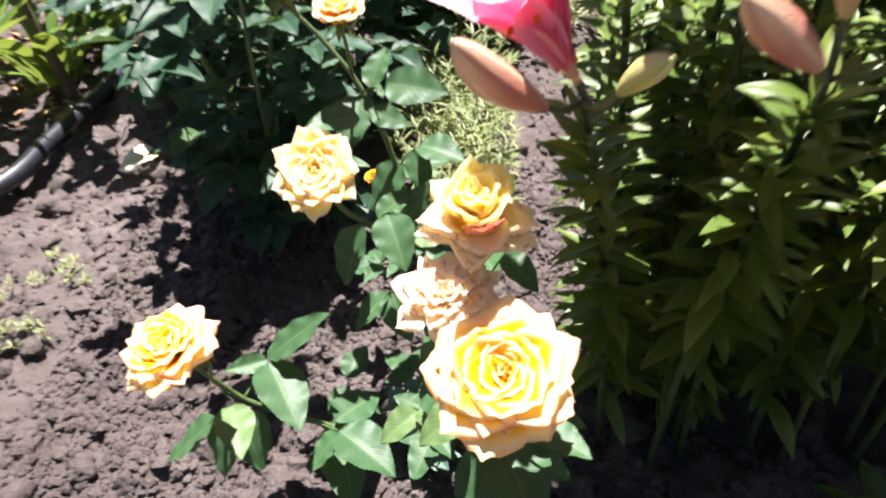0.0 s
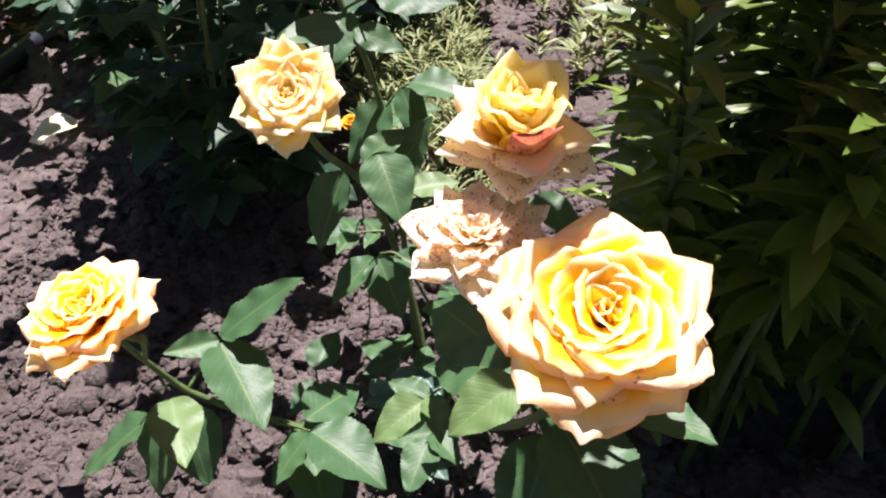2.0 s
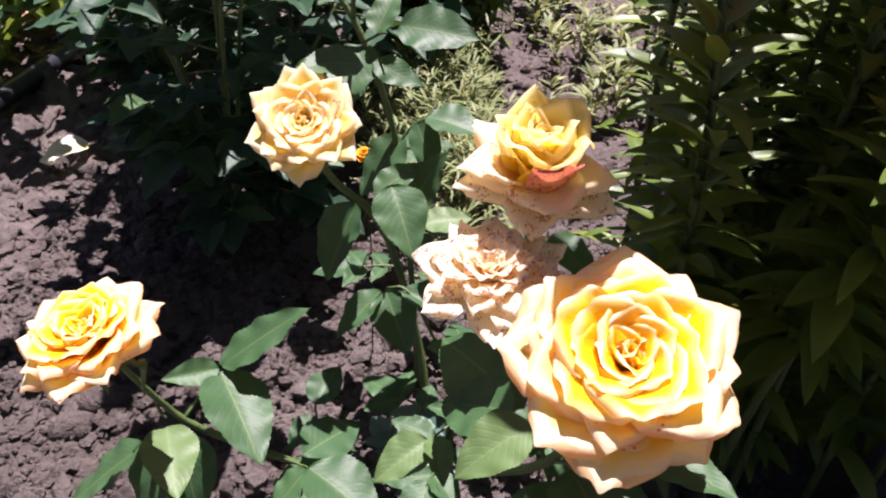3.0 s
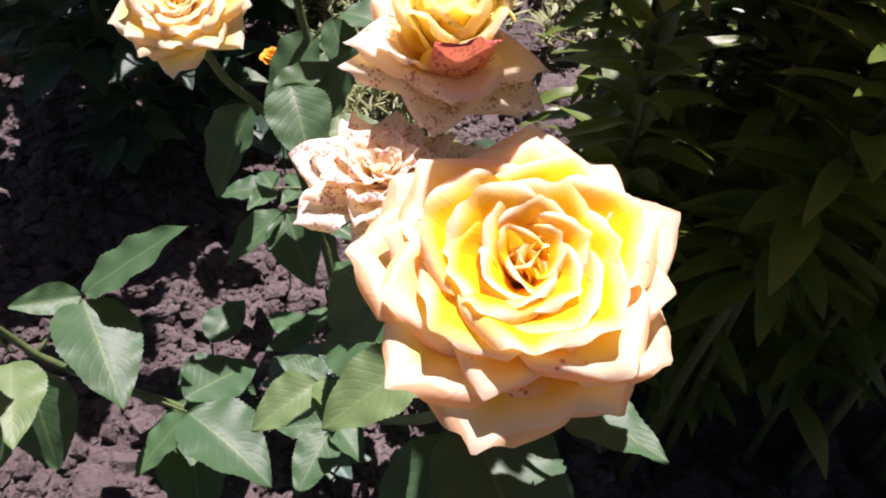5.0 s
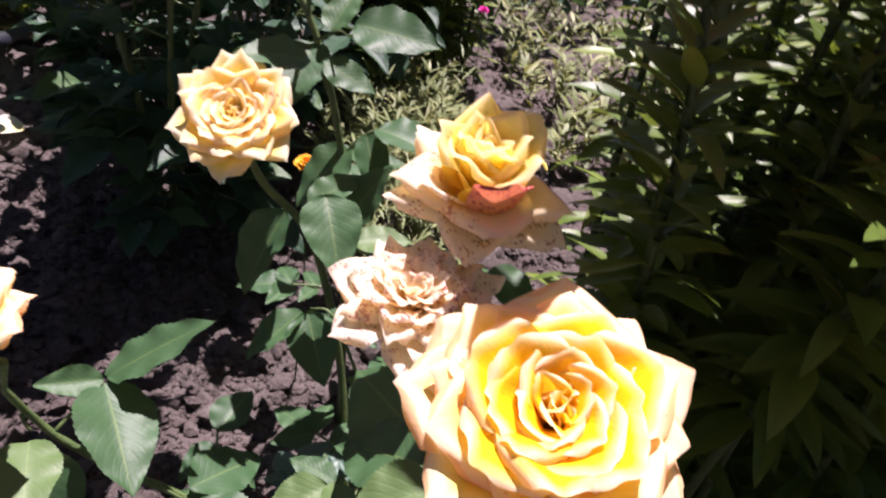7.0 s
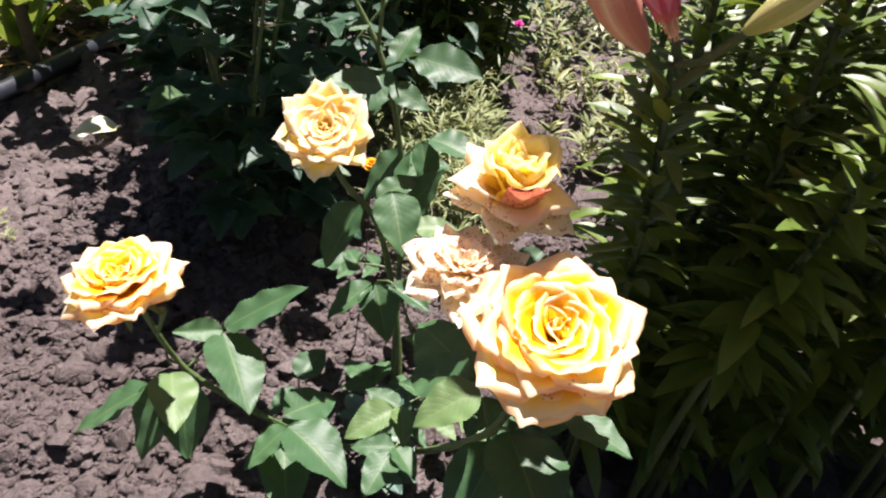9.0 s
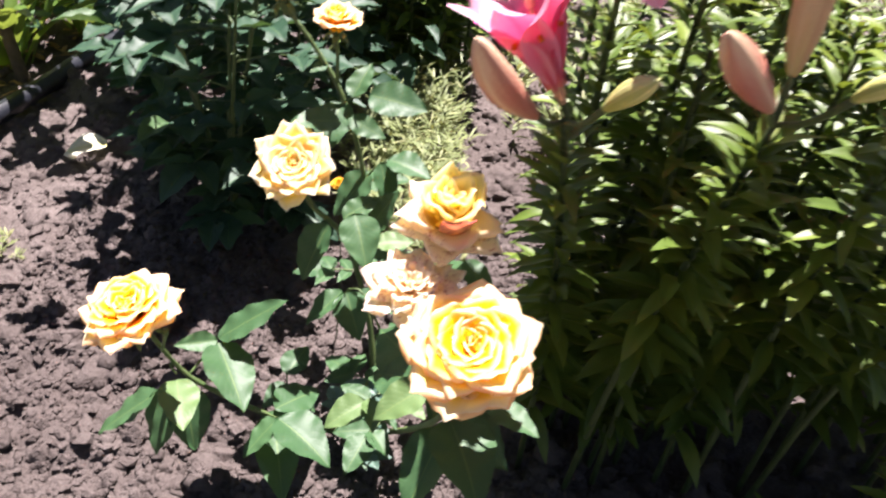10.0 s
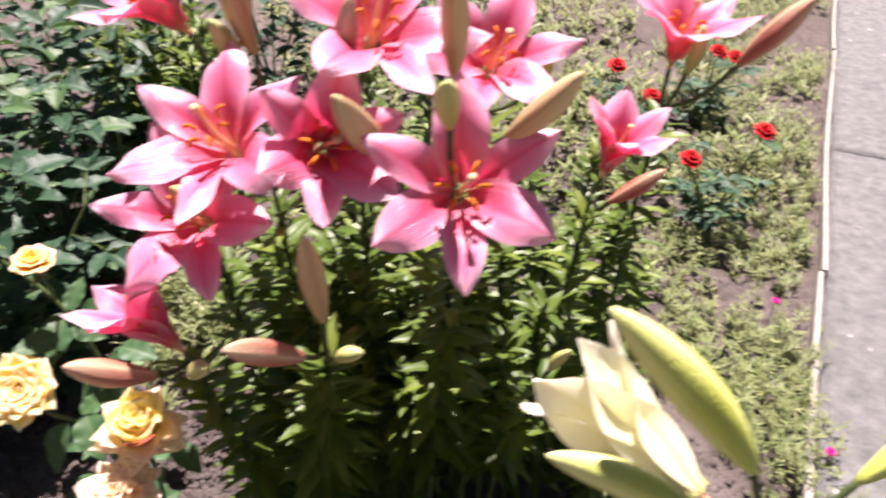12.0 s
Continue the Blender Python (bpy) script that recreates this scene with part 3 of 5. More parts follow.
def lily_plant(base, bends, label, leaves=(0.05, 0.55, 46), leaf=0.075, flowers=(), buds=(), seed=0, group="lily stems in the clump", pitch=0.8, girth=0.0042, distant=False):
    """base: on the ground; bends: further points of the stem up to its top."""
    r = np.random.default_rng(seed + 100)
    plant = thing("lily_plant", base, label, "lily", group)
    way = [Vector(base) - Vector((0, 0, 0.02)), *[Vector(p) for p in bends]]
    stem = part("stem", tube("stem", [p - plant.location for p in way], (girth, girth * 0.62), LILY_STEM, 8, 7), plant)
    line = smooth_path(way, 12)
    tall = line[-1][2]
    turn, far_leaves = r.random() * 6, []
    low, high, count = leaves
    low = max(low, min(0.29 if base[1] < 0.625 else 0.11, 0.55 * high)) if group.endswith("clump") else low
    count = int(count * (2.3 if distant else 1.35))
    for n in range(count):
        f = n / max(1, count - 1)
        z = (low + (high - low) * f**0.82) + 0.006 * (r.random() - 0.5)
        at = Vector([np.interp(z, line[:, 2], line[:, k]) for k in range(2)] + [min(z, tall)])
        turn += 2.39996 + 1.1 * (r.random() - 0.5)
        rise = pitch * (-0.05 + 1.0 * f**1.5) + 0.45 * (r.random() - 0.5)
        long = leaf * ((0.80 if distant else 0.94) - 0.28 * f) * (0.85 + 0.3 * r.random())
        out = Vector((math.cos(turn), math.sin(turn), rise))
        m = local(plant, aim(at, at + out.normalized() * long, (0, 0, 1), long, 0.6 * (r.random() - 0.5)))
        if distant:
            far_leaves.append((LILY_BLADES[int(r.integers(7))], m, 0))
        else:
            part("leaf", LILY_BLADES[int(r.integers(7))], plant, m)
    if distant:
        part("foliage", joined("foliage", far_leaves, [LILY_LEAF]), plant)
    top = Vector(bends[-1])
    for kind, foot, tip, *more in buds:
        foot, tip = Vector(foot), Vector(tip)
        axis = (tip - foot).normalized()
        middle = top.lerp(foot, 0.55) + 0.25 * (foot - top).length * (Vector((0, 0, -0.35)))
        part("pedicel", tube("pedicel", [top - plant.location, middle - plant.location, foot + axis * 0.004 - plant.location], (0.0024, 0.0030), LILY_STEM, 7, 5), plant)
        part("bud", BUDS[kind], plant, local(plant, aim(foot, tip, (0.3, 0.2, 1), None, r.random() * 3)), more[0] if more else "")
    for place, axis, spin, kind, pick, size, *more in flowers:
        place, axis = Vector(place), Vector(axis).normalized()
        middle = top.lerp(place, 0.5) - axis * 0.02
        part("pedicel", tube("pedicel", [top - plant.location, middle - plant.location, place - axis * 0.003 - plant.location], (0.0026, 0.0034), LILY_STEM, 7, 5), plant)
        lily_flower(plant, place, axis, spin, kind, pick, size, more[0] if more else "")
    return plant


def rose_leaf(plant, stalk, leaflets, blades=None, label=""):
    """stalk: points of the leaf's rib from the stem outwards; leaflets: base, tip, side that faces up, kind of blade."""
    blades = blades or ROSE_BLADES
    rib = part("leaf", tube("leaf_rib", [Vector(p) - plant.location for p in stalk], (0.0016, 0.0010), ROSE_STEM, 6, 4), plant, None, label)
    for base, tip, up, pick in leaflets:
        part("leaflet", blades[pick % len(blades)], rib, local(plant, aim(base, tip, up)))
    return rib


def leafy(plant, at, way, length, leaflet, blades, r, pairs=2):
    """A whole compound leaf that sticks out from a stem."""
    at, way = Vector(at), Vector(way).normalized()
    end = at + way * length + Vector((0, 0, -0.12 * length))
    side = way.cross(Vector((0, 0, 1))).normalized()
    spots = [(end, way + Vector((0, 0, -0.25)), 1.15)]
    for n in range(pairs):
        p = at.lerp(end, 0.92 - 0.42 * n)
        for s in (-1, 1):
            spots.append((p, way * 0.45 + side * s * 0.9 + Vector((0, 0, 0.15 * (r.random() - 0.6))), 1.0 - 0.18 * n))
    up = Vector((0.25 * (r.random() - 0.5), 0.25 * (r.random() - 0.5) - 0.1, 1))
    rose_leaf(plant, [at, at.lerp(end, 0.5) + Vector((0, 0, 0.05 * length)), end],
              [(p, p + d.normalized() * leaflet * k * (0.85 + 0.3 * r.random()), up + Vector((0.5 * (r.random() - 0.5), 0.5 * (r.random() - 0.5), 0)), int(r.integers(5))) for p, d, k in spots], blades)


def rose_bush(place, label, canes, leaflet, blades, seed, leaf_gap=0.05, flowers=(), group="", category="rose bush", cane_mat=None, skip=0.1):
    """canes: lists of points from the ground up."""
    r = np.random.default_rng(seed)
    plant = thing("rose_bush", place, label, category, group)
    for points in canes:
        part("cane", tube("cane", [Vector(p) - plant.location for p in points], (0.0042, 0.0018), cane_mat or ROSE_STEM, 7, 6, 0.15), plant)
        line = smooth_path(points, 10)
        far = np.concatenate([[0], np.cumsum(np.linalg.norm(np.diff(line, axis=0), axis=1))])
        d, turn = skip, r.random() * 6
        while d < far[-1]:
            at = Vector([np.interp(d, far, line[:, k]) for k in range(3)])
            turn += 2.4 + 0.5 * (r.random() - 0.5)
            leafy(plant, at, (math.cos(turn), math.sin(turn), 0.25 + 0.5 * (r.random() - 0.3)), leaflet * (1.5 + 0.6 * r.random()), leaflet, blades, r)
            d += leaf_gap * (0.7 + 0.6 * r.random())
    for spec in flowers:
        rose_flower(plant, *spec)
    return plant


def lattice(x, y, seed):
    """Smooth random heights between -1 and 1, one bump a unit."""
    ix, iy = np.floor(x), np.floor(y)
    fx, fy = x - ix, y - iy
    fx, fy = fx * fx * (3 - 2 * fx), fy * fy * (3 - 2 * fy)
    h = lambda a, b: np.modf(np.abs(np.sin(a * 127.1 + b * 311.7 + seed * 74.7) * 43758.5453))[0] * 2 - 1  # noqa: E731
    return (h(ix, iy) * (1 - fx) + h(ix + 1, iy) * fx) * (1 - fy) + (h(ix, iy + 1) * (1 - fx) + h(ix + 1, iy + 1) * fx) * fy


EDGE_FROM, EDGE_WAY = Vector((1.168, 0.584, 0)), Vector((0.6, 0.8, 0)).normalized()
EDGE_OUT = Vector((EDGE_WAY.y, -EDGE_WAY.x, 0))


def past_edge(x, y):
    return (x - EDGE_FROM.x) * EDGE_OUT.x + (y - EDGE_FROM.y) * EDGE_OUT.y


def soil_height(x, y):
    z = 0.022 * lattice(x * 3.1, y * 3.1, 1) + 0.014 * lattice(x * 9, y * 9, 2) + 0.013 * lattice(x * 23, y * 23, 3) + 0.009 * lattice(x * 50, y * 50, 4) + 0.004 * lattice(x * 105, y * 105, 5)
    near = np.clip(1.6 - np.hypot(x - 0.2, y - 1.0) / 6.0, 0, 1)
    hollow = np.clip(past_edge(x, y) / 0.03, 0, 1)
    return z * near * (1 - hollow) - 0.05 * hollow


def ground_lines(low, high, step, reach):
    inner = np.arange(low, high, step)
    grow = np.cumsum(step * 1.28 ** np.arange(1, 46))
    grow = grow[grow < reach]
    return np.concatenate([(low - grow)[::-1], inner, inner[-1] + grow])


def ground():
    xs, ys = ground_lines(-1.4, 1.6, 0.0095, 400), ground_lines(0.15, 2.2, 0.0095, 400)
    x, y = np.meshgrid(xs, ys, indexing="ij")
    mesh = sheet("ground", np.stack([x, y, soil_height(x, y)], -1)[:, ::-1], SOIL)
    return tagged(new("ground", mesh), "bare grey-brown garden soil, dry and crumbly", "soil", "", "structure")


def lump(seed, detail=1):
    bm = bmesh.new()
    bmesh.ops.create_icosphere(bm, subdivisions=detail, radius=1.0)
    for vert in bm.verts:
        p = vert.co.copy()
        vert.co *= 1 + 0.7 * noise.noise(p * 1.3 + Vector((seed * 7.3, 0, 0))) + 0.5 * noise.noise(p * 2.7 + Vector((0, seed * 3.1, 0)))
        vert.co.z *= 0.72
    verts = np.array([v.co[:] for v in bm.verts])
    faces = np.array([[v.index for v in f.verts] for f in bm.faces])
    bm.free()
    return verts, faces


def crumbs(name, x, y, sizes, mat, label, detail=1, category="soil", sink=0.15):
    """Many small lumps strewn on the soil, in one mesh."""
    shapes = [lump(n, detail) for n in range(8)]
    verts, faces, total = [], [], 0
    z = soil_height(x, y)
    for n in range(len(x)):
        v, f = shapes[n % 8]
        a = rng.random() * 6.283
        turn = np.array([[math.cos(a), -math.sin(a), 0], [math.sin(a), math.cos(a), 0], [0, 0, 1]])
        stretch = 0.8 + 0.5 * rng.random(3)
        verts.append((v * stretch) @ turn.T * sizes[n] + (x[n], y[n], z[n] + sizes[n] * sink))
        faces.append(f + total)
        total += len(v)
    mesh = bpy.data.meshes.new(name)
    mesh.from_pydata(np.concatenate(verts).tolist(), [], np.concatenate(faces).tolist())
    mesh.polygons.foreach_set("use_smooth", np.full(len(mesh.polygons), detail > 1))
    mesh.materials.append(mat)
    return tagged(new(name, mesh), label, category, "", "stuff")


def strewn_leaves(name, foot, way, length, width, mat, label, category, curl=0.3):
    """Many small narrow leaves as one mesh: rows of base points, directions, lengths, widths."""
    count = len(foot)
    way = way / np.linalg.norm(way, axis=1, keepdims=True)
    side = np.cross(way, (0, 0, 1.0)) + 1e-6
    side /= np.linalg.norm(side, axis=1, keepdims=True)
    up = np.cross(side, way)
    L, W = length[:, None], width[:, None]
    bend = up * -curl
    rows = [foot, foot + L * (0.3 * way + 0.03 * bend) + W * (0.75 * side + 0.25 * up), foot + L * (0.3 * way + 0.03 * bend) + W * (-0.75 * side + 0.25 * up),
            foot + L * (0.66 * way + 0.2 * bend) + W * (0.8 * side + 0.25 * up), foot + L * (0.66 * way + 0.2 * bend) + W * (-0.8 * side + 0.25 * up), foot + L * (way + 0.5 * bend)]
    verts = np.stack(rows, 1).reshape(-1, 3)
    first = np.arange(count)[:, None] * 6
    tris = np.concatenate([first + t for t in ([[0, 1, 2]], [[1, 3, 4]], [[1, 4, 2]], [[3, 5, 4]])], 1).reshape(-1, 3)
    mesh = bpy.data.meshes.new(name)
    mesh.from_pydata(verts.tolist(), [], tris.tolist())
    spot = np.array([[0, 0.5], [0.3, 1], [0.3, 0], [0.66, 1], [0.66, 0], [1, 0.5]])
    layer = mesh.uv_layers.new(name="UVMap")
    loops = np.empty(len(mesh.loops), dtype=np.int32)
    mesh.loops.foreach_get("vertex_index", loops)
    layer.data.foreach_set("uv", spot[loops % 6].ravel())
    mesh.polygons.foreach_set("use_smooth", np.ones(len(mesh.polygons), dtype=bool))
    mesh.materials.append(mat)
    return tagged(new(name, mesh), label, category, "", "stuff")


def weeds(name, x, y, height, per, leaf, mat, label, category, lean=0.6, thin=0.12):
    """Sprigs of fine leaves that stand on the soil."""
    foot, way, length = [], [], []
    z = soil_height(x, y)
    for n in range(len(x)):
        tilt = np.array([lean * (rng.random() - 0.5), lean * (rng.random() - 0.5), 1.0])
        for k in range(per):
            f = rng.random() ** 0.7
            a = rng.random() * 6.283
            foot.append(np.array([x[n], y[n], z[n]]) + tilt * height[n] * f)
            way.append([math.cos(a), math.sin(a), 0.2 + 1.1 * rng.random()])
            length.append(leaf * (0.6 + 0.8 * rng.random()))
    length = np.array(length)
    return strewn_leaves(name, np.array(foot), np.array(way), length, length * thin, mat, label, category)


# ---- the ground ----
ground()
count = 20000
cx, cy = rng.uniform(-1.25, 1.2, count), 0.25 + 2.0 * rng.random(count) ** 1.25
keep = past_edge(cx, cy) < -0.08
crumbs("soil_crumbs", cx[keep], cy[keep], np.clip(rng.lognormal(-5.65, 0.6, count), 0.0015, 0.016)[keep], SOIL, "loose crumbs and small clods of dry soil")
count = 16000
dx, dy = rng.uniform(-0.55, 0.35, count), rng.uniform(0.42, 1.3, count)
crumbs("fine_crumbs", dx, dy, np.clip(rng.lognormal(-5.6, 0.45, count), 0.0018, 0.010), SOIL, "fine crumbs of dry soil between the roses")
count = 160
gx, gy = rng.uniform(-1.2, 0.6, count), rng.uniform(0.4, 2.0, count)
crumbs("soil_clods", gx, gy, rng.uniform(0.012, 0.024, count), SOIL, "larger clods of dry soil", 2)


def path_slabs():
    """The path beside the bed: cast slabs with worn tops and open joints."""
    walkway = thing("path", EDGE_FROM, "grey gritty concrete garden path in cast slabs", "path", "", "structure")
    joints = [-4.3, -1.4, 1.45, 4.3, 8.0]
    for first, last in zip(joints[:-1], joints[1:]):
        along, across = np.linspace(first + 0.006, last - 0.006, 130), np.linspace(0.012, 1.6, 50)
        a, c = np.meshgrid(along, across, indexing="ij")
        a = a + 0.006 * lattice(c * 14, a * 0.7, 17)
        x = EDGE_WAY.x * a + EDGE_OUT.x * c
        y = EDGE_WAY.y * a + EDGE_OUT.y * c
        z = 0.022 + 0.007 * lattice(x * 4, y * 4, 8) + 0.004 * lattice(x * 17, y * 17, 9) + 0.002 * lattice(x * 45, y * 45, 10)
        z[0], z[-1] = z[0] - 0.006, z[-1] - 0.006
        top = np.stack([x, y, z], -1)
        low = top.copy()
        low[..., 2] = -0.07
        points = np.concatenate([low[:, :1], top, low[:, -1:]], 1)
        cap = points.copy()
        cap[..., 2] = -0.07
        points = np.concatenate([cap[:1], points, cap[-1:]], 0)
        part("slab", sheet("slab", points[:, ::-1], PATH_GREY), walkway)


path_slabs()


def edging():
    """Thin weathered boards set on edge along the path."""
    start = -2.8
    lengths = [1.9, 1.6, 1.75, 1.5, 1.85, 1.6]
    border = thing("bed_edging", EDGE_FROM + EDGE_WAY * start, "weathered pale boards on edge along the path", "edging", "", "structure")
    for n, long in enumerate(lengths):
        a = np.linspace(0.004, long - 0.004, 24)
        wob = 0.006 * np.sin(a * 3 + n)
        rows = []
        for t, s in zip(a, wob):
            o = EDGE_WAY * t + EDGE_OUT * float(s)
            h = 0.030 + 0.004 * math.sin(5 * t + n)
            corners = [(-0.009, -0.08), (-0.009, h - 0.003), (-0.007, h), (0.003, h), (0.005, h - 0.003), (0.005, -0.08), (-0.009, -0.08)]
            rows.append([[*(o + EDGE_OUT * c + Vector((0, 0, z)))] for c, z in corners])
        rows = np.array(rows)
        ends = np.repeat(rows.mean(1, keepdims=True), 7, 1)
        mesh = sheet("board", np.concatenate([ends[:1], rows, ends[-1:]]), BOARD)
        mesh.polygons.foreach_set("use_smooth", np.zeros(len(mesh.polygons), dtype=bool))
        part("board", mesh, border, Matrix.Translation(EDGE_WAY * sum(lengths[:n])))


edging()
count = 260
a, c = rng.uniform(-1, 4.5, count), rng.uniform(0.03, 0.7, count)
crumbs("path_grit", EDGE_FROM.x + EDGE_WAY.x * a + EDGE_OUT.x * c, EDGE_FROM.y + EDGE_WAY.y * a + EDGE_OUT.y * c, rng.uniform(0.003, 0.009, count), PEBBLE, "pale grit lying on the path", 1, "grit", 8.2)

# ---- the yellow roses ----
CROWN = (0.065, 0.672, 0.0)
rose = thing("rose_bush", CROWN, "yellow rose bush with open peach-edged flowers, in bare soil", "rose bush", "rose bushes")


def cane(plant, points, thick=(0.0040, 0.0028), mat=None):
    part("cane", tube("cane", [Vector(p) - plant.location for p in points], thick, mat or ROSE_STEM, 8, 8, 0.12), plant)


rose_flower(rose, (0.139, 0.402, 0.415), (-0.06, -0.42, 0.90), 0.109, OPEN_ROSE, (ROSE_PETAL, ROSE_OUTER), 11, 0.3, 1.0, 0.105, "wide open yellow rose with peach rims", 21)
rose_flower(rose, (-0.180, 0.545, 0.290), (-0.20, -0.14, 0.95), 0.104, FULL_ROSE, (ROSE_PETAL, ROSE_OUTER), 23, 1.1, 1.0, 0.13, "full yellow rose with cream rims", 17)
rose_flower(rose, (-0.050, 0.735, 0.366), (-0.04, -0.62, 0.76), 0.107, OPEN_ROSE, (PALE_PETAL, PALE_PETAL), 35, 0.9, 0.92, 0.14, "yellow rose with pale peach outer petals", 17)
ageing = rose_flower(rose, (0.120, 0.588, 0.408), (0.04, -0.28, 0.95), 0.112, CUP_ROSE, (OLD_PETAL, OLD_OUTER), 47, 2.0, 1.0, 0.20, "ageing yellow rose with red-spotted outer petals", 17)
part("petal", rose_petal(0.054, 0.018, 15, 20, 0.026, 0.002, 0.03, 61, BLUSH_PETAL, 15, 17, 0.008, 0.025), ageing, Matrix.Rotation(-3.34, 4, "Z"), "orange-red petal thick with dark spots")
part("petal", rose_petal(0.046, 0.018, 34, 52, 0.030, 0.003, 0.12, 63, DEAD_PETAL, 15, 17, 0.005, 0.014), ageing, Matrix.Rotation(-4.55, 4, "Z"), "pointed petal thick with purple-brown spots")
rose_flower(rose, (0.093, 0.535, 0.364), (-0.12, -0.24, 0.95), 0.096, DRIED_ROSE, DEAD_PETAL, 59, 0.2, 1.0, 0.14, "withered beige rose with purple-brown spots", 15, 0.09)
cane(rose, [CROWN, (0.10, 0.56, 0.14), (0.128, 0.46, 0.28), (0.138, 0.408, 0.40)])
cane(rose, [CROWN, (-0.02, 0.61, 0.07), (-0.081, 0.590, 0.122), (-0.138, 0.582, 0.168), (-0.162, 0.576, 0.205), (-0.178, 0.552, 0.282)], (0.0036, 0.0024))
cane(rose, [CROWN, (0.045, 0.72, 0.14), (0.01, 0.735, 0.27), (-0.030, 0.727, 0.325), (-0.048, 0.727, 0.358)])
cane(rose, [CROWN, (0.10, 0.64, 0.18), (0.122, 0.59, 0.32), (0.119, 0.587, 0.406)])
cane(rose, [CROWN, (0.075, 0.63, 0.15), (0.090, 0.57, 0.27), (0.093, 0.540, 0.356)])

AJ, BJ, CJ = (-0.123, 0.612, 0.204), (-0.047, 0.564, 0.139), (-0.159, 0.571, 0.192)
rose_leaf(rose, [(-0.150, 0.580, 0.180), (-0.135, 0.598, 0.196), AJ],
          [((-0.122, 0.616, 0.208), (-0.048, 0.628, 0.266), (-0.2, -0.25, 0.9), 5), (AJ, (-0.075, 0.533, 0.190), (0.25, 0.1, 1), 1), ((-0.124, 0.614, 0.206), (-0.166, 0.594, 0.212), (-0.1, -0.6, 0.8), 3)])
rose_leaf(rose, [(-0.081, 0.590, 0.122), (-0.065, 0.575, 0.134), BJ],
          [(BJ, (0.021, 0.515, 0.139), (0.1, 0.05, 1), 2), (BJ, (-0.084, 0.530, 0.111), (-0.2, 0.0, 1), 0), ((-0.054, 0.580, 0.136), (-0.008, 0.637, 0.120), (0.0, -0.3, 1), 1), ((-0.061, 0.600, 0.110), (-0.030, 0.500, 0.075), (0, 0, 1), 3)])
rose_leaf(rose, [(-0.040, 0.640, 0.085), (-0.055, 0.665, 0.083), (-0.061, 0.686, 0.083)],
          [((-0.061, 0.686, 0.083), (-0.041, 0.733, 0.100), (-0.1, -0.5, 0.8), 2), ((-0.060, 0.675, 0.080), (-0.085, 0.640, 0.070), (0, 0, 1), 1), ((-0.052, 0.66, 0.08), (-0.015, 0.645, 0.066), (0, 0, 1), 4)])
rose_leaf(rose, [(-0.165, 0.574, 0.205), (-0.163, 0.572, 0.198), CJ],
          [((-0.156, 0.562, 0.192), (-0.131, 0.497, 0.194), (0.1, 0.1, 1), 1), ((-0.178, 0.560, 0.172), (-0.252, 0.545, 0.114), (-0.3, -0.1, 1), 5), ((-0.158, 0.570, 0.180), (-0.179, 0.522, 0.109), (-0.2, -0.4, 1), 3), ((-0.153, 0.570, 0.175), (-0.134, 0.530, 0.111), (0.3, -0.3, 1), 1)])
# leaves below the topmost flowers
rose_leaf(rose, [(0.012, 0.735, 0.262), (0.016, 0.728, 0.30), (0.018, 0.712, 0.332)],
          [((0.020, 0.706, 0.335), (0.042, 0.650, 0.303), (0.0, -0.35, 1), 2), ((0.004, 0.732, 0.310), (0.045, 0.748, 0.336), (0.0, -0.35, 1), 1), ((-0.012, 0.722, 0.308), (-0.042, 0.686, 0.246), (-0.3, -0.5, 0.8), 4),
           ((0.034, 0.741, 0.291), (0.066, 0.735, 0.352), (-0.4, -0.6, 0.5), 0), ((0.046, 0.70, 0.300), (0.092, 0.705, 0.306), (0.0, -0.35, 1), 1)])
rose_leaf(rose, [(0.060, 0.66, 0.20), (0.035, 0.680, 0.24), (0.016, 0.690, 0.236)],
          [((0.014, 0.688, 0.234), (0.036, 0.640, 0.202), (-0.2, -0.4, 1), 2), ((0.010, 0.69, 0.232), (-0.030, 0.655, 0.205), (-0.3, -0.3, 0.9), 3), ((0.030, 0.684, 0.238), (0.075, 0.655, 0.235), (0.2, -0.3, 0.9), 3)])
rose_leaf(rose, [(0.110, 0.615, 0.26), (0.130, 0.615, 0.32), (0.145, 0.618, 0.345)],
          [((0.145, 0.618, 0.347), (0.176, 0.580, 0.330), (0.2, -0.3, 1), 1), ((0.140, 0.616, 0.335), (0.172, 0.632, 0.318), (0.2, -0.2, 1), 0), ((0.135, 0.612, 0.325), (0.120, 0.665, 0.318), (0.0, -0.4, 1), 2)])
rose_leaf(rose, [(0.128, 0.46, 0.28), (0.115, 0.455, 0.315), (0.103, 0.446, 0.334)],
          [((0.110, 0.440, 0.338), (0.066, 0.418, 0.322), (-0.2, -0.3, 1), 2), ((0.103, 0.456, 0.330), (0.058, 0.500, 0.296), (-0.3, -0.3, 0.9), 1), ((0.112, 0.470, 0.318), (0.062, 0.563, 0.298), (-0.2, -0.4, 0.9), 0)])
rose_leaf(rose, [(0.133, 0.43, 0.33), (0.155, 0.415, 0.355), (0.170, 0.404, 0.366)],
          [((0.160, 0.404, 0.366), (0.197, 0.369, 0.370), (0.3, -0.3, 1), 0), ((0.155, 0.42, 0.352), (0.205, 0.43, 0.325), (0.3, 0.1, 1), 3)])
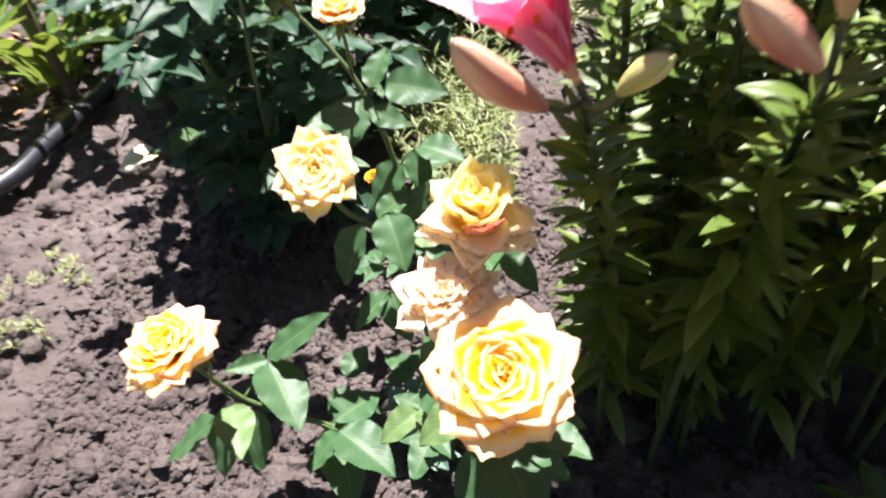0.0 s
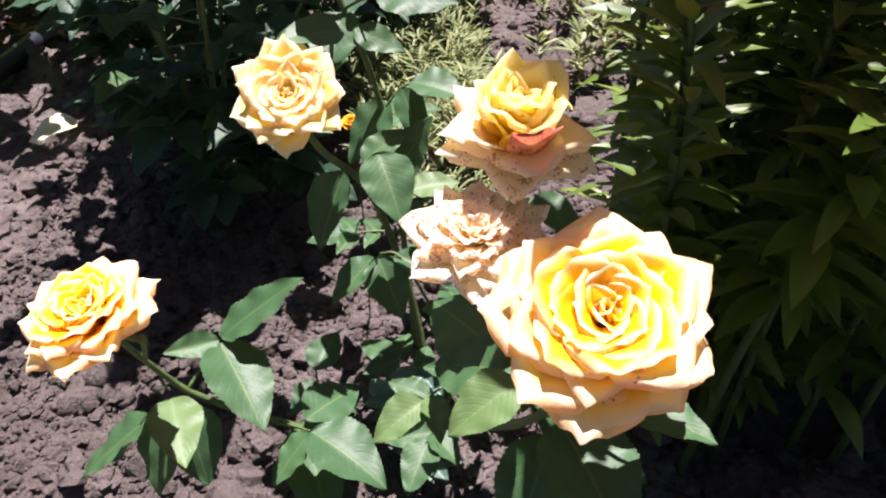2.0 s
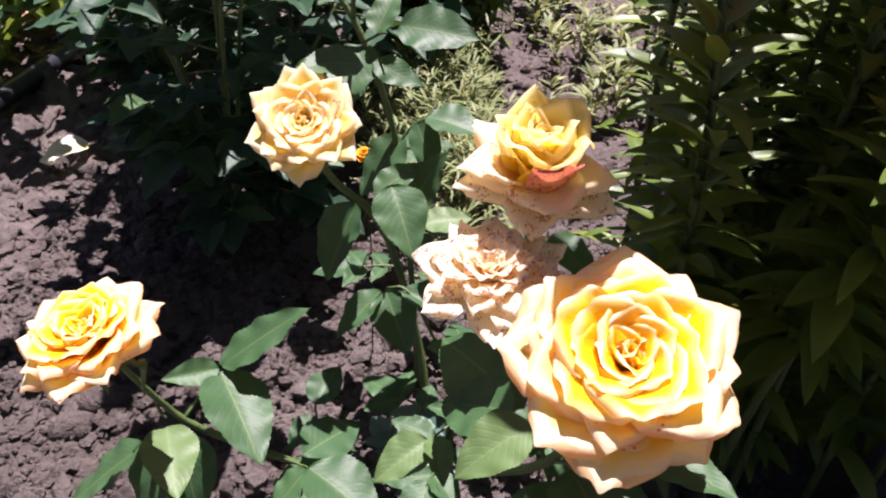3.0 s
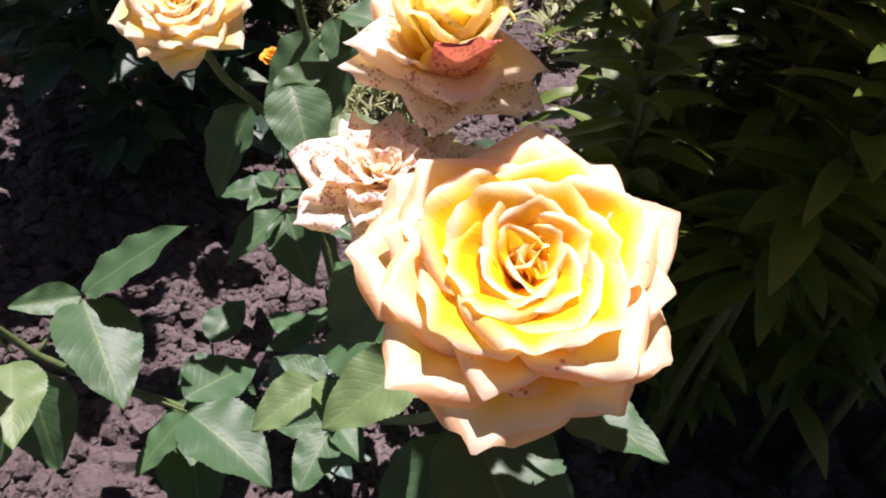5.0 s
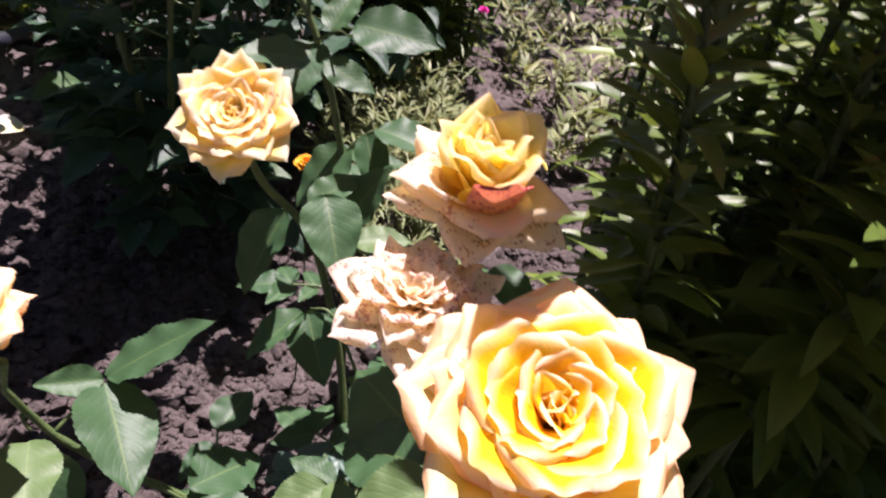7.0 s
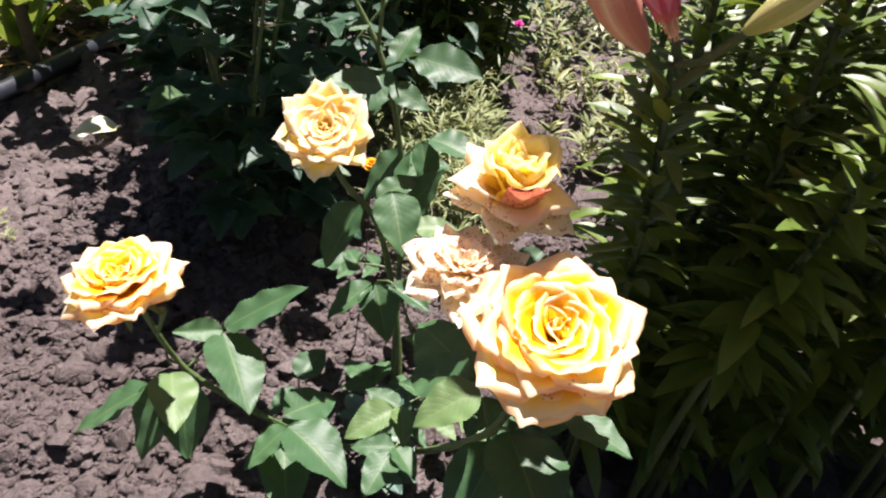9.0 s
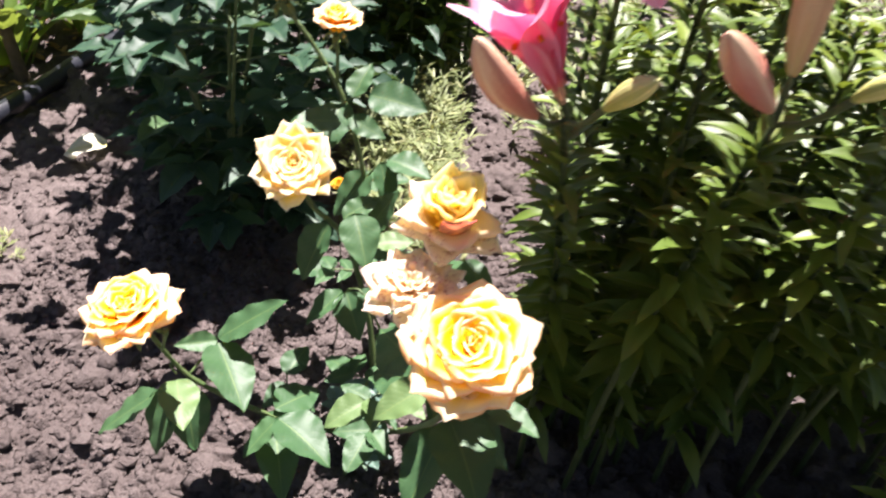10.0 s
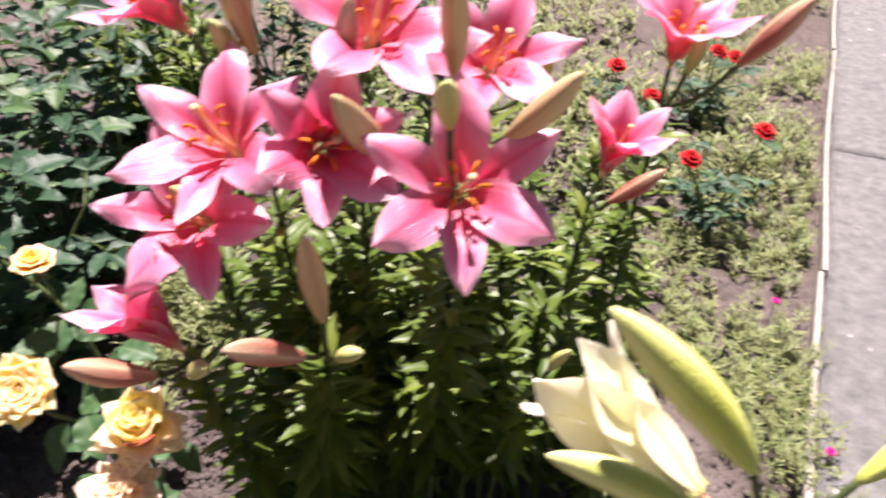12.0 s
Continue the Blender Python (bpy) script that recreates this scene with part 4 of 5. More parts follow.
rose_leaf(rose, [(0.128, 0.46, 0.28), (0.133, 0.44, 0.305), (0.135, 0.425, 0.317)],
          [((0.134, 0.424, 0.317), (0.160, 0.345, 0.318), (0.1, -0.2, 1), 2), ((0.131, 0.43, 0.30), (0.100, 0.372, 0.255), (-0.3, -0.3, 1), 4), ((0.14, 0.44, 0.30), (0.195, 0.415, 0.27), (0.2, 0, 1), 1)])
r = np.random.default_rng(5)
for n in range(7):
    z = 0.07 + 0.03 * n
    leafy(rose, (0.07 + 0.008 * n, 0.66 - 0.018 * n, z), (math.cos(1.9 * n + 0.4), math.sin(1.9 * n + 0.4) - 0.2, 0.1), 0.07, 0.042, ROSE_BLADES, r)
for n, (x, y, z) in enumerate([(0.037, 0.63, 0.117), (0.030, 0.60, 0.10), (0.055, 0.645, 0.13), (0.01, 0.61, 0.085), (0.05, 0.60, 0.08), (0.075, 0.61, 0.10), (0.035, 0.57, 0.07), (0.06, 0.57, 0.065)]):
    leafy(rose, (x, y, z), (math.cos(2.1 * n), math.sin(2.1 * n), 0.35), 0.028, 0.026, GREY_BLADES, r)
part("side_bud", tube("side_bud", [Vector(p) - rose.location for p in ((-0.168, 0.566, 0.232), (-0.158, 0.555, 0.262), (-0.156, 0.552, 0.268), (-0.155, 0.550, 0.276))], (0.0016, 0.0036), ROSE_STEM, 8, 5), rose)

tall = thing("rose_bush", (0.045, 0.80, 0.0), "tall rose stem with two small yellow roses, in bare soil", "rose bush", "rose bushes")
cane(tall, [(0.045, 0.80, -0.01), (0.035, 0.82, 0.15), (0.022, 0.826, 0.30), (-0.010, 0.842, 0.41), (-0.045, 0.850, 0.47), (-0.083, 0.852, 0.520)], (0.0040, 0.0024))
cane(tall, [(-0.020, 0.846, 0.43), (-0.018, 0.832, 0.47), (-0.017, 0.814, 0.504)], (0.0024, 0.0020))
rose_flower(tall, (-0.085, 0.853, 0.526), (-0.25, -0.05, 0.95), 0.092, SMALL_ROSE, (PALE_PETAL, PALE_PETAL), 71, 0.4, 0.72, 0.08, "half-open yellow rose")
rose_flower(tall, (-0.017, 0.812, 0.510), (0.05, -0.15, 0.97), 0.076, SMALL_ROSE, (ROSE_PETAL, ROSE_OUTER), 83, 0.9, 0.9, 0.06, "small yellow rose opening")
JE = (-0.013, 0.845, 0.408)
rose_leaf(tall, [(0.0, 0.838, 0.37), (-0.006, 0.842, 0.39), JE], [((-0.007, 0.780, 0.414), (-0.060, 0.752, 0.427), (0.0, -0.4, 0.9), 1), (JE, (-0.03, 0.775, 0.375), (0, -0.2, 1), 1)])
rose_leaf(tall, [(-0.012, 0.843, 0.41), (0.005, 0.825, 0.425), (0.012, 0.815, 0.43)], [((0.024, 0.802, 0.441), (0.092, 0.768, 0.446), (0.0, -0.6, 0.8), 1), ((-0.001, 0.815, 0.403), (0.046, 0.800, 0.386), (0.0, -0.6, 0.8), 0), ((0.002, 0.825, 0.425), (0.02, 0.86, 0.46), (-0.2, -0.3, 1), 1)])
rose_leaf(tall, [(0.02, 0.826, 0.31), (0.035, 0.83, 0.33), (0.05, 0.832, 0.34)], [((0.05, 0.832, 0.34), (0.105, 0.80, 0.345), (0.1, -0.3, 1), 2), ((0.04, 0.83, 0.335), (0.06, 0.79, 0.29), (0.1, -0.5, 1), 3), ((0.028, 0.828, 0.32), (-0.02, 0.80, 0.27), (-0.2, -0.5, 1), 1)])
part("bract", ROSE_BLADES[1], tall, local(tall, aim((-0.032, 0.85, 0.455), (-0.052, 0.835, 0.450), (0, -0.5, 1))))
for n in range(4):
    leafy(tall, (0.035, 0.82, 0.10 + 0.06 * n), (math.cos(2.2 * n + 1), math.sin(2.2 * n + 1), 0.2), 0.06, 0.04, ROSE_BLADES, r)

# ---- the lilies ----
PINK = "pink lily stem with open flowers and buds, crowded with narrow leaves"
lily_plant((0.262, 0.645, 0), [(0.250, 0.615, 0.25), (0.222, 0.565, 0.45), (0.203, 0.548, 0.550)], PINK, (0.06, 0.53, 60), 0.075,
           [((0.196, 0.546, 0.572), (-0.52, 0.05, 0.85), 10, "side", 0, 1.0, "side-on pink lily, petals curling open")],
           [("pink", (0.175, 0.514, 0.566), (0.116, 0.458, 0.644)), ("green", (0.214, 0.478, 0.594), (0.235, 0.441, 0.635))], 1)
lily_plant((0.315, 0.600, 0), [(0.325, 0.57, 0.25), (0.340, 0.52, 0.47), (0.345, 0.490, 0.590)], "lily stem with closed pink and green buds", (0.06, 0.57, 64), 0.078, [],
           [("pink", (0.326, 0.462, 0.612), (0.258, 0.414, 0.678)), ("slim", (0.346, 0.493, 0.625), (0.336, 0.485, 0.735)), ("green", (0.352, 0.424, 0.640), (0.374, 0.394, 0.672))], 2)
lily_plant((0.275, 0.70, 0), [(0.265, 0.68, 0.3), (0.245, 0.63, 0.6), (0.241, 0.618, 0.650)], PINK, (0.06, 0.62, 60), 0.075,
           [((0.240, 0.612, 0.678), (-0.28, -0.62, 0.72), 35, "wide", 0, 1.0)], [("green", (0.243, 0.622, 0.68), (0.213, 0.600, 0.735))], 3)
lily_plant((0.335, 0.72, 0), [(0.33, 0.69, 0.35), (0.315, 0.62, 0.65), (0.312, 0.60, 0.72)], PINK, (0.06, 0.70, 66), 0.078,
           [((0.285, 0.580, 0.772), (-0.42, -0.42, 0.80), 5, "wide", 1, 1.0), ((0.358, 0.557, 0.785), (0.10, -0.75, 0.45), 20, "half", 0, 0.95)],
           [("green", (0.291, 0.664, 0.822), (0.272, 0.638, 0.886)), ("tan", (0.31, 0.66, 0.84), (0.29, 0.65, 0.94))], 4)
lily_plant((0.475, 0.60, 0), [(0.478, 0.58, 0.3), (0.482, 0.53, 0.6), (0.480, 0.515, 0.72)], PINK, (0.06, 0.68, 66), 0.078,
           [((0.479, 0.492, 0.760), (-0.12, -0.76, 0.62), 20, "wide", 0, 0.98)],
           [("tan", (0.420, 0.540, 0.780), (0.370, 0.477, 0.872)), ("green", (0.464, 0.470, 0.838), (0.451, 0.429, 0.897)), ("slim", (0.487, 0.555, 0.845), (0.477, 0.524, 0.955))], 5)
lily_plant((0.415, 0.74, 0), [(0.415, 0.70, 0.4), (0.405, 0.64, 0.7), (0.402, 0.62, 0.80)], PINK, (0.06, 0.76, 66), 0.078,
           [((0.415, 0.60, 0.862), (0.10, -0.50, 0.80), 50, "wide", 1, 1.0)], [("pink", (0.376, 0.592, 0.833), (0.396, 0.558, 0.926))], 6)
lily_plant((0.555, 0.73, 0), [(0.555, 0.71, 0.4), (0.550, 0.67, 0.68), (0.548, 0.66, 0.76)], PINK, (0.06, 0.73, 66), 0.078,
           [((0.548, 0.655, 0.806), (0.02, -0.55, 0.75), 0, "wide", 0, 0.95)],
           [("tan", (0.515, 0.485, 0.815), (0.560, 0.434, 0.895)), ("green", (0.60, 0.66, 0.78), (0.612, 0.64, 0.84))], 7)
lily_plant((0.70, 0.74, 0), [(0.70, 0.72, 0.35), (0.70, 0.68, 0.58), (0.70, 0.67, 0.63)], PINK, (0.06, 0.60, 60), 0.075,
           [((0.705, 0.66, 0.665), (0.12, -0.28, 0.90), 15, "side", 0, 0.95)], [("pink", (0.652, 0.535, 0.705), (0.690, 0.500, 0.760))], 8)
lily_plant((0.86, 0.86, 0), [(0.85, 0.83, 0.4), (0.83, 0.77, 0.65), (0.825, 0.755, 0.70)], PINK, (0.06, 0.68, 60), 0.075,
           [((0.820, 0.749, 0.765), (0.05, -0.20, 0.95), 20, "half", 0, 1.05)],
           [("pink", (0.840, 0.640, 0.803), (0.875, 0.588, 0.895)), ("green", (0.822, 0.713, 0.765), (0.826, 0.702, 0.830))], 9)
lily_plant((0.29, 0.88, 0), [(0.28, 0.85, 0.4), (0.25, 0.76, 0.75), (0.245, 0.745, 0.80)], PINK, (0.06, 0.74, 60), 0.075,
           [((0.240, 0.735, 0.845), (-0.60, -0.10, 0.80), 10, "half", 0, 1.0)], [("tan", (0.30, 0.74, 0.83), (0.305, 0.72, 0.93))], 10)
lily_plant((0.560, 0.60, 0), [(0.57, 0.57, 0.25), (0.582, 0.50, 0.45), (0.585, 0.485, 0.515)], "young lily stem with one green bud", (0.05, 0.50, 44), 0.06, [],
           [("green", (0.586, 0.480, 0.525), (0.604, 0.468, 0.565))], 11)
PLAIN = "leafy green lily stem without flowers"
for n, (x, y, tall_z, tip_x) in enumerate([(0.40, 0.66, 0.56, 0.40), (0.62, 0.66, 0.50, 0.64), (0.52, 0.80, 0.62, 0.52), (0.66, 0.84, 0.58, 0.67), (0.38, 0.84, 0.62, 0.37), (0.78, 0.80, 0.52, 0.80), (0.46, 0.92, 0.66, 0.45), (0.60, 0.95, 0.60, 0.60),
                                            (0.31, 0.80, 0.55, 0.31), (0.75, 0.66, 0.36, 0.77), (0.445, 0.625, 0.44, 0.45), (0.36, 0.62, 0.46, 0.37), (0.48, 0.68, 0.60, 0.48), (0.34, 0.64, 0.60, 0.33), (0.56, 0.62, 0.47, 0.57), (0.66, 0.66, 0.42, 0.67), (0.42, 0.80, 0.65, 0.42), (0.80, 0.95, 0.55, 0.82)]):
    lily_plant((x, y, 0), [(x, y - 0.01, tall_z * 0.5), (tip_x, y - 0.03, tall_z)], PLAIN, (0.05, tall_z - 0.005, int(14 + 78 * tall_z)), 0.078, (), (), 20 + n, distant=y > 0.78)
for n, (x, y, tall_z) in enumerate([(0.37, 0.74, 0.50), (0.45, 0.70, 0.52), (0.54, 0.69, 0.54), (0.60, 0.74, 0.52), (0.49, 0.77, 0.56), (0.68, 0.78, 0.50), (0.31, 0.71, 0.58), (0.36, 0.68, 0.60), (0.41, 0.76, 0.64), (0.46, 0.82, 0.64), (0.53, 0.75, 0.60), (0.28, 0.76, 0.56), (0.58, 0.80, 0.58)]):
    lily_plant((x, y, 0), [(x + 0.01, y - 0.01, tall_z * 0.5), (x + 0.012 * math.sin(3 * n), y - 0.02, tall_z)], PLAIN, (0.07, tall_z, 62), 0.080, (), (), 160 + n, "lily stems crowded together", distant=True)
for n, (x, y, tall_z) in enumerate([(0.73, 0.62, 0.26), (0.80, 0.72, 0.28), (0.72, 0.74, 0.34), (0.86, 0.80, 0.26), (0.78, 0.60, 0.16), (0.92, 0.92, 0.30), (0.84, 0.68, 0.18)]):
    lily_plant((x, y, 0), [(x, y - 0.005, tall_z * 0.5), (x + 0.01, y - 0.015, tall_z)], "short leafy lily stem in full sun", (0.03, tall_z, int(16 + 70 * tall_z)), 0.080, (), (), 140 + n)
for n, (x, y, tall_z) in enumerate([(0.357, 0.645, 0.15), (0.52, 0.50, 0.10), (0.66, 0.52, 0.17), (0.72, 0.58, 0.22)]):
    lily_plant((x, y, 0), [(x + 0.005, y - 0.005, tall_z * 0.5), (x + 0.01, y - 0.01, tall_z)], "short young lily shoot", (0.04, tall_z, 15), 0.062, (), (), 40 + n)

# the cream lily beside the path
lily_plant((0.78, 0.20, 0), [(0.75, 0.20, 0.30), (0.67, 0.18, 0.55), (0.620, 0.165, 0.655)], "cream-white lily stem with open flower and green-ribbed buds", (0.06, 0.56, 46), 0.085,
           [((0.580, 0.182, 0.690), (-0.50, 0.80, 0.30), 50, "white", 0, 1.02, "cream trumpet lily half open")],
           [("cream", (0.600, 0.176, 0.726), (0.492, 0.205, 0.857)), ("cream", (0.566, 0.165, 0.702), (0.458, 0.186, 0.768)), ("cream", (0.686, 0.178, 0.690), (0.800, 0.200, 0.760))], 60, "")

# lilies and sword leaves farther back
for n, (x, y, h) in enumerate([(0.62, 1.30, 0.55), (0.75, 1.42, 0.50), (0.50, 1.45, 0.52), (0.90, 1.50, 0.50), (0.68, 1.62, 0.55), (0.98, 1.72, 0.5), (0.82, 1.85, 0.55), (0.55, 1.80, 0.5)]):
    lily_plant((x, y, 0), [(x, y, h * 0.5), (x + 0.02 * math.sin(n), y, h)], PLAIN, (0.06, h, 30), 0.095, (), (), 120 + n, "lily stems farther back", distant=True)
for n in range(30):
    x, y = 0.04 + 0.17 * math.sin(2.4 * n) * math.sqrt(n / 30), 1.88 + 0.22 * math.cos(2.4 * n) * math.sqrt(n / 30)
    h = 0.40 + 0.06 * (n % 3)
    lily_plant((x, y, 0), [(x, y, h * 0.5), (x + 0.02 * math.sin(n), y, h)], PLAIN, (0.06, h, 30), 0.10, (), (), 80 + n, "lily stems farther back", distant=True)
# ---- bushes behind ----
def arching(base, spread, height, count, seed):
    """Canes that rise from one root and lean outwards."""
    r = np.random.default_rng(seed)
    out = []
    for n in range(count):
        a = 2 * math.pi * n / count + 0.6 * r.random()
        reach = spread * (0.35 + 0.75 * r.random())
        h = height * (0.65 + 0.45 * r.random())
        x, y = base[0] + reach * math.cos(a), base[1] + reach * math.sin(a)
        out.append([(base[0], base[1], -0.01), (base[0] * 0.6 + x * 0.4, base[1] * 0.6 + y * 0.4, h * 0.5), (x, y, h)])
    return out


DARK = "dense dark blue-green rose bush without flowers"
rose_bush((-0.24, 1.12, 0), DARK, arching((-0.24, 1.12), 0.21, 0.58, 11, 1), 0.062, BUSH_BLADES, 1, 0.066, (), "dark rose bushes")
rose_bush((-0.44, 1.55, 0), DARK, arching((-0.44, 1.55), 0.17, 0.52, 10, 2), 0.062, BUSH_BLADES, 2, 0.074, (), "dark rose bushes")
rose_bush((-0.18, 1.45, 0), DARK, arching((-0.18, 1.45), 0.20, 0.55, 7, 3), 0.058, BUSH_BLADES, 3, 0.080, (), "dark rose bushes")


def far_bush(place, spread, height, count, seed):
    """A distant bush: canes and a crown of many single leaves."""
    r = np.random.default_rng(seed)
    plant = thing("rose_bush", (*place, 0), DARK, "rose bush", "dark rose bushes")
    for points in arching(place, spread * 0.8, height * 0.95, 6, seed):
        part("cane", tube("cane", [Vector(p) - plant.location for p in points], (0.004, 0.002), ROSE_STEM, 6, 5), plant)
    pieces = []
    for n in range(count):
        a, f = r.random() * 6.283, math.sqrt(r.random())
        z = height * (0.12 + 0.95 * r.random())
        wide = spread * (1.15 - 0.35 * abs(z / height - 0.55)) * f * (0.8 + 0.35 * math.sin(5 * a + seed))
        foot = Vector((wide * math.cos(a), wide * math.sin(a), z))
        b = r.random() * 6.283
        way = Vector((math.cos(b), math.sin(b), 0.5 * (r.random() - 0.6))).normalized()
        pieces.append((BUSH_BLADES[n % 5], aim(foot, foot + way * (0.048 + 0.03 * r.random()), (r.random() - 0.5, r.random() - 0.6, 1)), 0))
    part("crown", joined("crown", pieces, [BUSH_LEAF]), plant)


far_bush((-0.10, 1.62), 0.20, 0.60, 210, 4)
far_bush((-0.62, 1.78), 0.26, 0.60, 210, 5)
far_bush((-0.35, 2.05), 0.28, 0.62, 210, 6)
far_bush((0.30, 2.50), 0.30, 0.55, 200, 7)
far_bush((-0.25, 2.60), 0.32, 0.60, 200, 8)
far_bush((-0.95, 2.50), 0.32, 0.60, 180, 9)
far_bush((0.80, 2.75), 0.30, 0.55, 180, 10)

RED = "low rose bush with small deep red flowers"
red_spots = [((1.42, 1.42), [(1.513, 1.413, 0.28), (1.30, 1.38, 0.24)]), ((1.34, 1.86), [(1.324, 1.906, 0.28), (1.40, 1.80, 0.22)]), ((1.72, 2.02), [(1.697, 1.963, 0.28), (1.74, 1.93, 0.27), (1.83, 2.20, 0.29)])]
for n, ((x, y), heads) in enumerate(red_spots):
    canes = [[(x, y, -0.01), (x * 0.5 + h[0] * 0.5, y * 0.5 + h[1] * 0.5, 0.14), (h[0], h[1], h[2] - 0.012)] for h in heads] + arching((x, y), 0.16, 0.2, 4, 30 + n)
    rose_bush((x, y, 0), RED, canes, 0.036, BUSH_BLADES, 30 + n, 0.05, [(h, (0.1, -0.3, 0.9), 0.070, SMALL_ROSE, RED_PETAL, 90 + 5 * n + k, 0.4 * k, 1.2, 0.03) for k, h in enumerate(heads)], "red rose bushes", skip=0.05)


def sword_clump(place, count, tall_z, seed, label):
    r = np.random.default_rng(seed)
    plant = thing("sword_leaf_clump", place, label, "leafy plant", "sword-leaf clumps")
    for n in range(count):
        a = r.random() * 6.283
        foot = Vector(place) + Vector((0.06 * math.cos(a) * r.random(), 0.06 * math.sin(a) * r.random(), -0.01))
        long = tall_z * (0.7 + 0.5 * r.random())
        way = Vector((math.cos(a) * 0.55, math.sin(a) * 0.55, 1)).normalized()
        part("leaf", SWORD_BLADES[int(r.integers(3))], plant, local(plant, aim(foot, foot + way * long, (-math.cos(a), -math.sin(a), 0.4), long)))


for n, (x, y) in enumerate([(-0.95, 1.75), (-1.10, 1.55), (-0.85, 2.0), (-1.25, 1.85), (-1.05, 2.15)]):
    sword_clump((x, y, 0), 16, 0.48, 50 + n, "clump of upright yellow-green sword-shaped leaves")


# ---- weeds and litter ----
def cluster(centres, count, spread):
    pick = rng.integers(len(centres), size=count)
    pts = np.array(centres)[pick] + rng.normal(0, 1, (count, 2)) * spread
    return pts[:, 0], pts[:, 1]


x, y = cluster([(0.08, 1.20), (0.14, 1.35), (0.05, 1.5), (0.16, 1.62), (0.05, 1.75), (0.15, 1.9), (0.02, 1.35)], 330, (0.055, 0.085))
keep = x < 0.19
x, y = x[keep], y[keep]
weeds("weed_patch", x, y, rng.uniform(0.05, 0.19, len(x)), 22, 0.028, WEED, "patch of pale fine-leaved weeds on the soil", "weeds", 0.6, 0.075)
a, c = rng.uniform(-0.5, 3.4, 3800), -rng.uniform(0.04, 0.66, 3800)
x, y = EDGE_FROM.x + EDGE_WAY.x * a + EDGE_OUT.x * c, EDGE_FROM.y + EDGE_WAY.y * a + EDGE_OUT.y * c
keep = (lattice(x * 5, y * 5, 31) + 0.5 * lattice(x * 13, y * 13, 33) > -0.25) & (np.hypot(x - 0.6, y - 0.75) > 0.42)
weeds("edge_weeds", x[keep], y[keep], rng.uniform(0.015, 0.075, keep.sum()), 20, 0.021, WEED, "low straggling weeds between bed and path", "weeds", 1.6, 0.09)
x, y = cluster([(1.28, 0.86), (1.25, 0.72), (1.18, 0.80), (1.34, 0.98), (1.12, 0.68), (1.22, 0.60)], 190, (0.05, 0.06))
weeds("path_weeds", x, y, rng.uniform(0.03, 0.10, len(x)), 24, 0.019, WEED, "pale weeds growing over the edge of the path", "weeds", 1.4, 0.08)
x, y = rng.uniform(0.3, 1.9, 900), rng.uniform(1.5, 3.6, 900)
keep = (past_edge(x, y) < -0.1) & (lattice(x * 4, y * 4, 12) > -0.1)
weeds("far_weeds", x[keep], y[keep], rng.uniform(0.05, 0.2, keep.sum()), 20, 0.04, WEED, "taller weeds and seedlings at the far end of the bed", "weeds", 0.9)
x, y = cluster([(-0.62, 1.02), (-0.66, 0.86), (-0.60, 0.64), (0.56, 0.40), (-0.75, 0.95)], 46, (0.03, 0.03))
weeds("weed_tufts", x, y, rng.uniform(0.01, 0.03, len(x)), 12, 0.016, WEED, "small tufts of weeds on the soil", "weeds", 1.2)


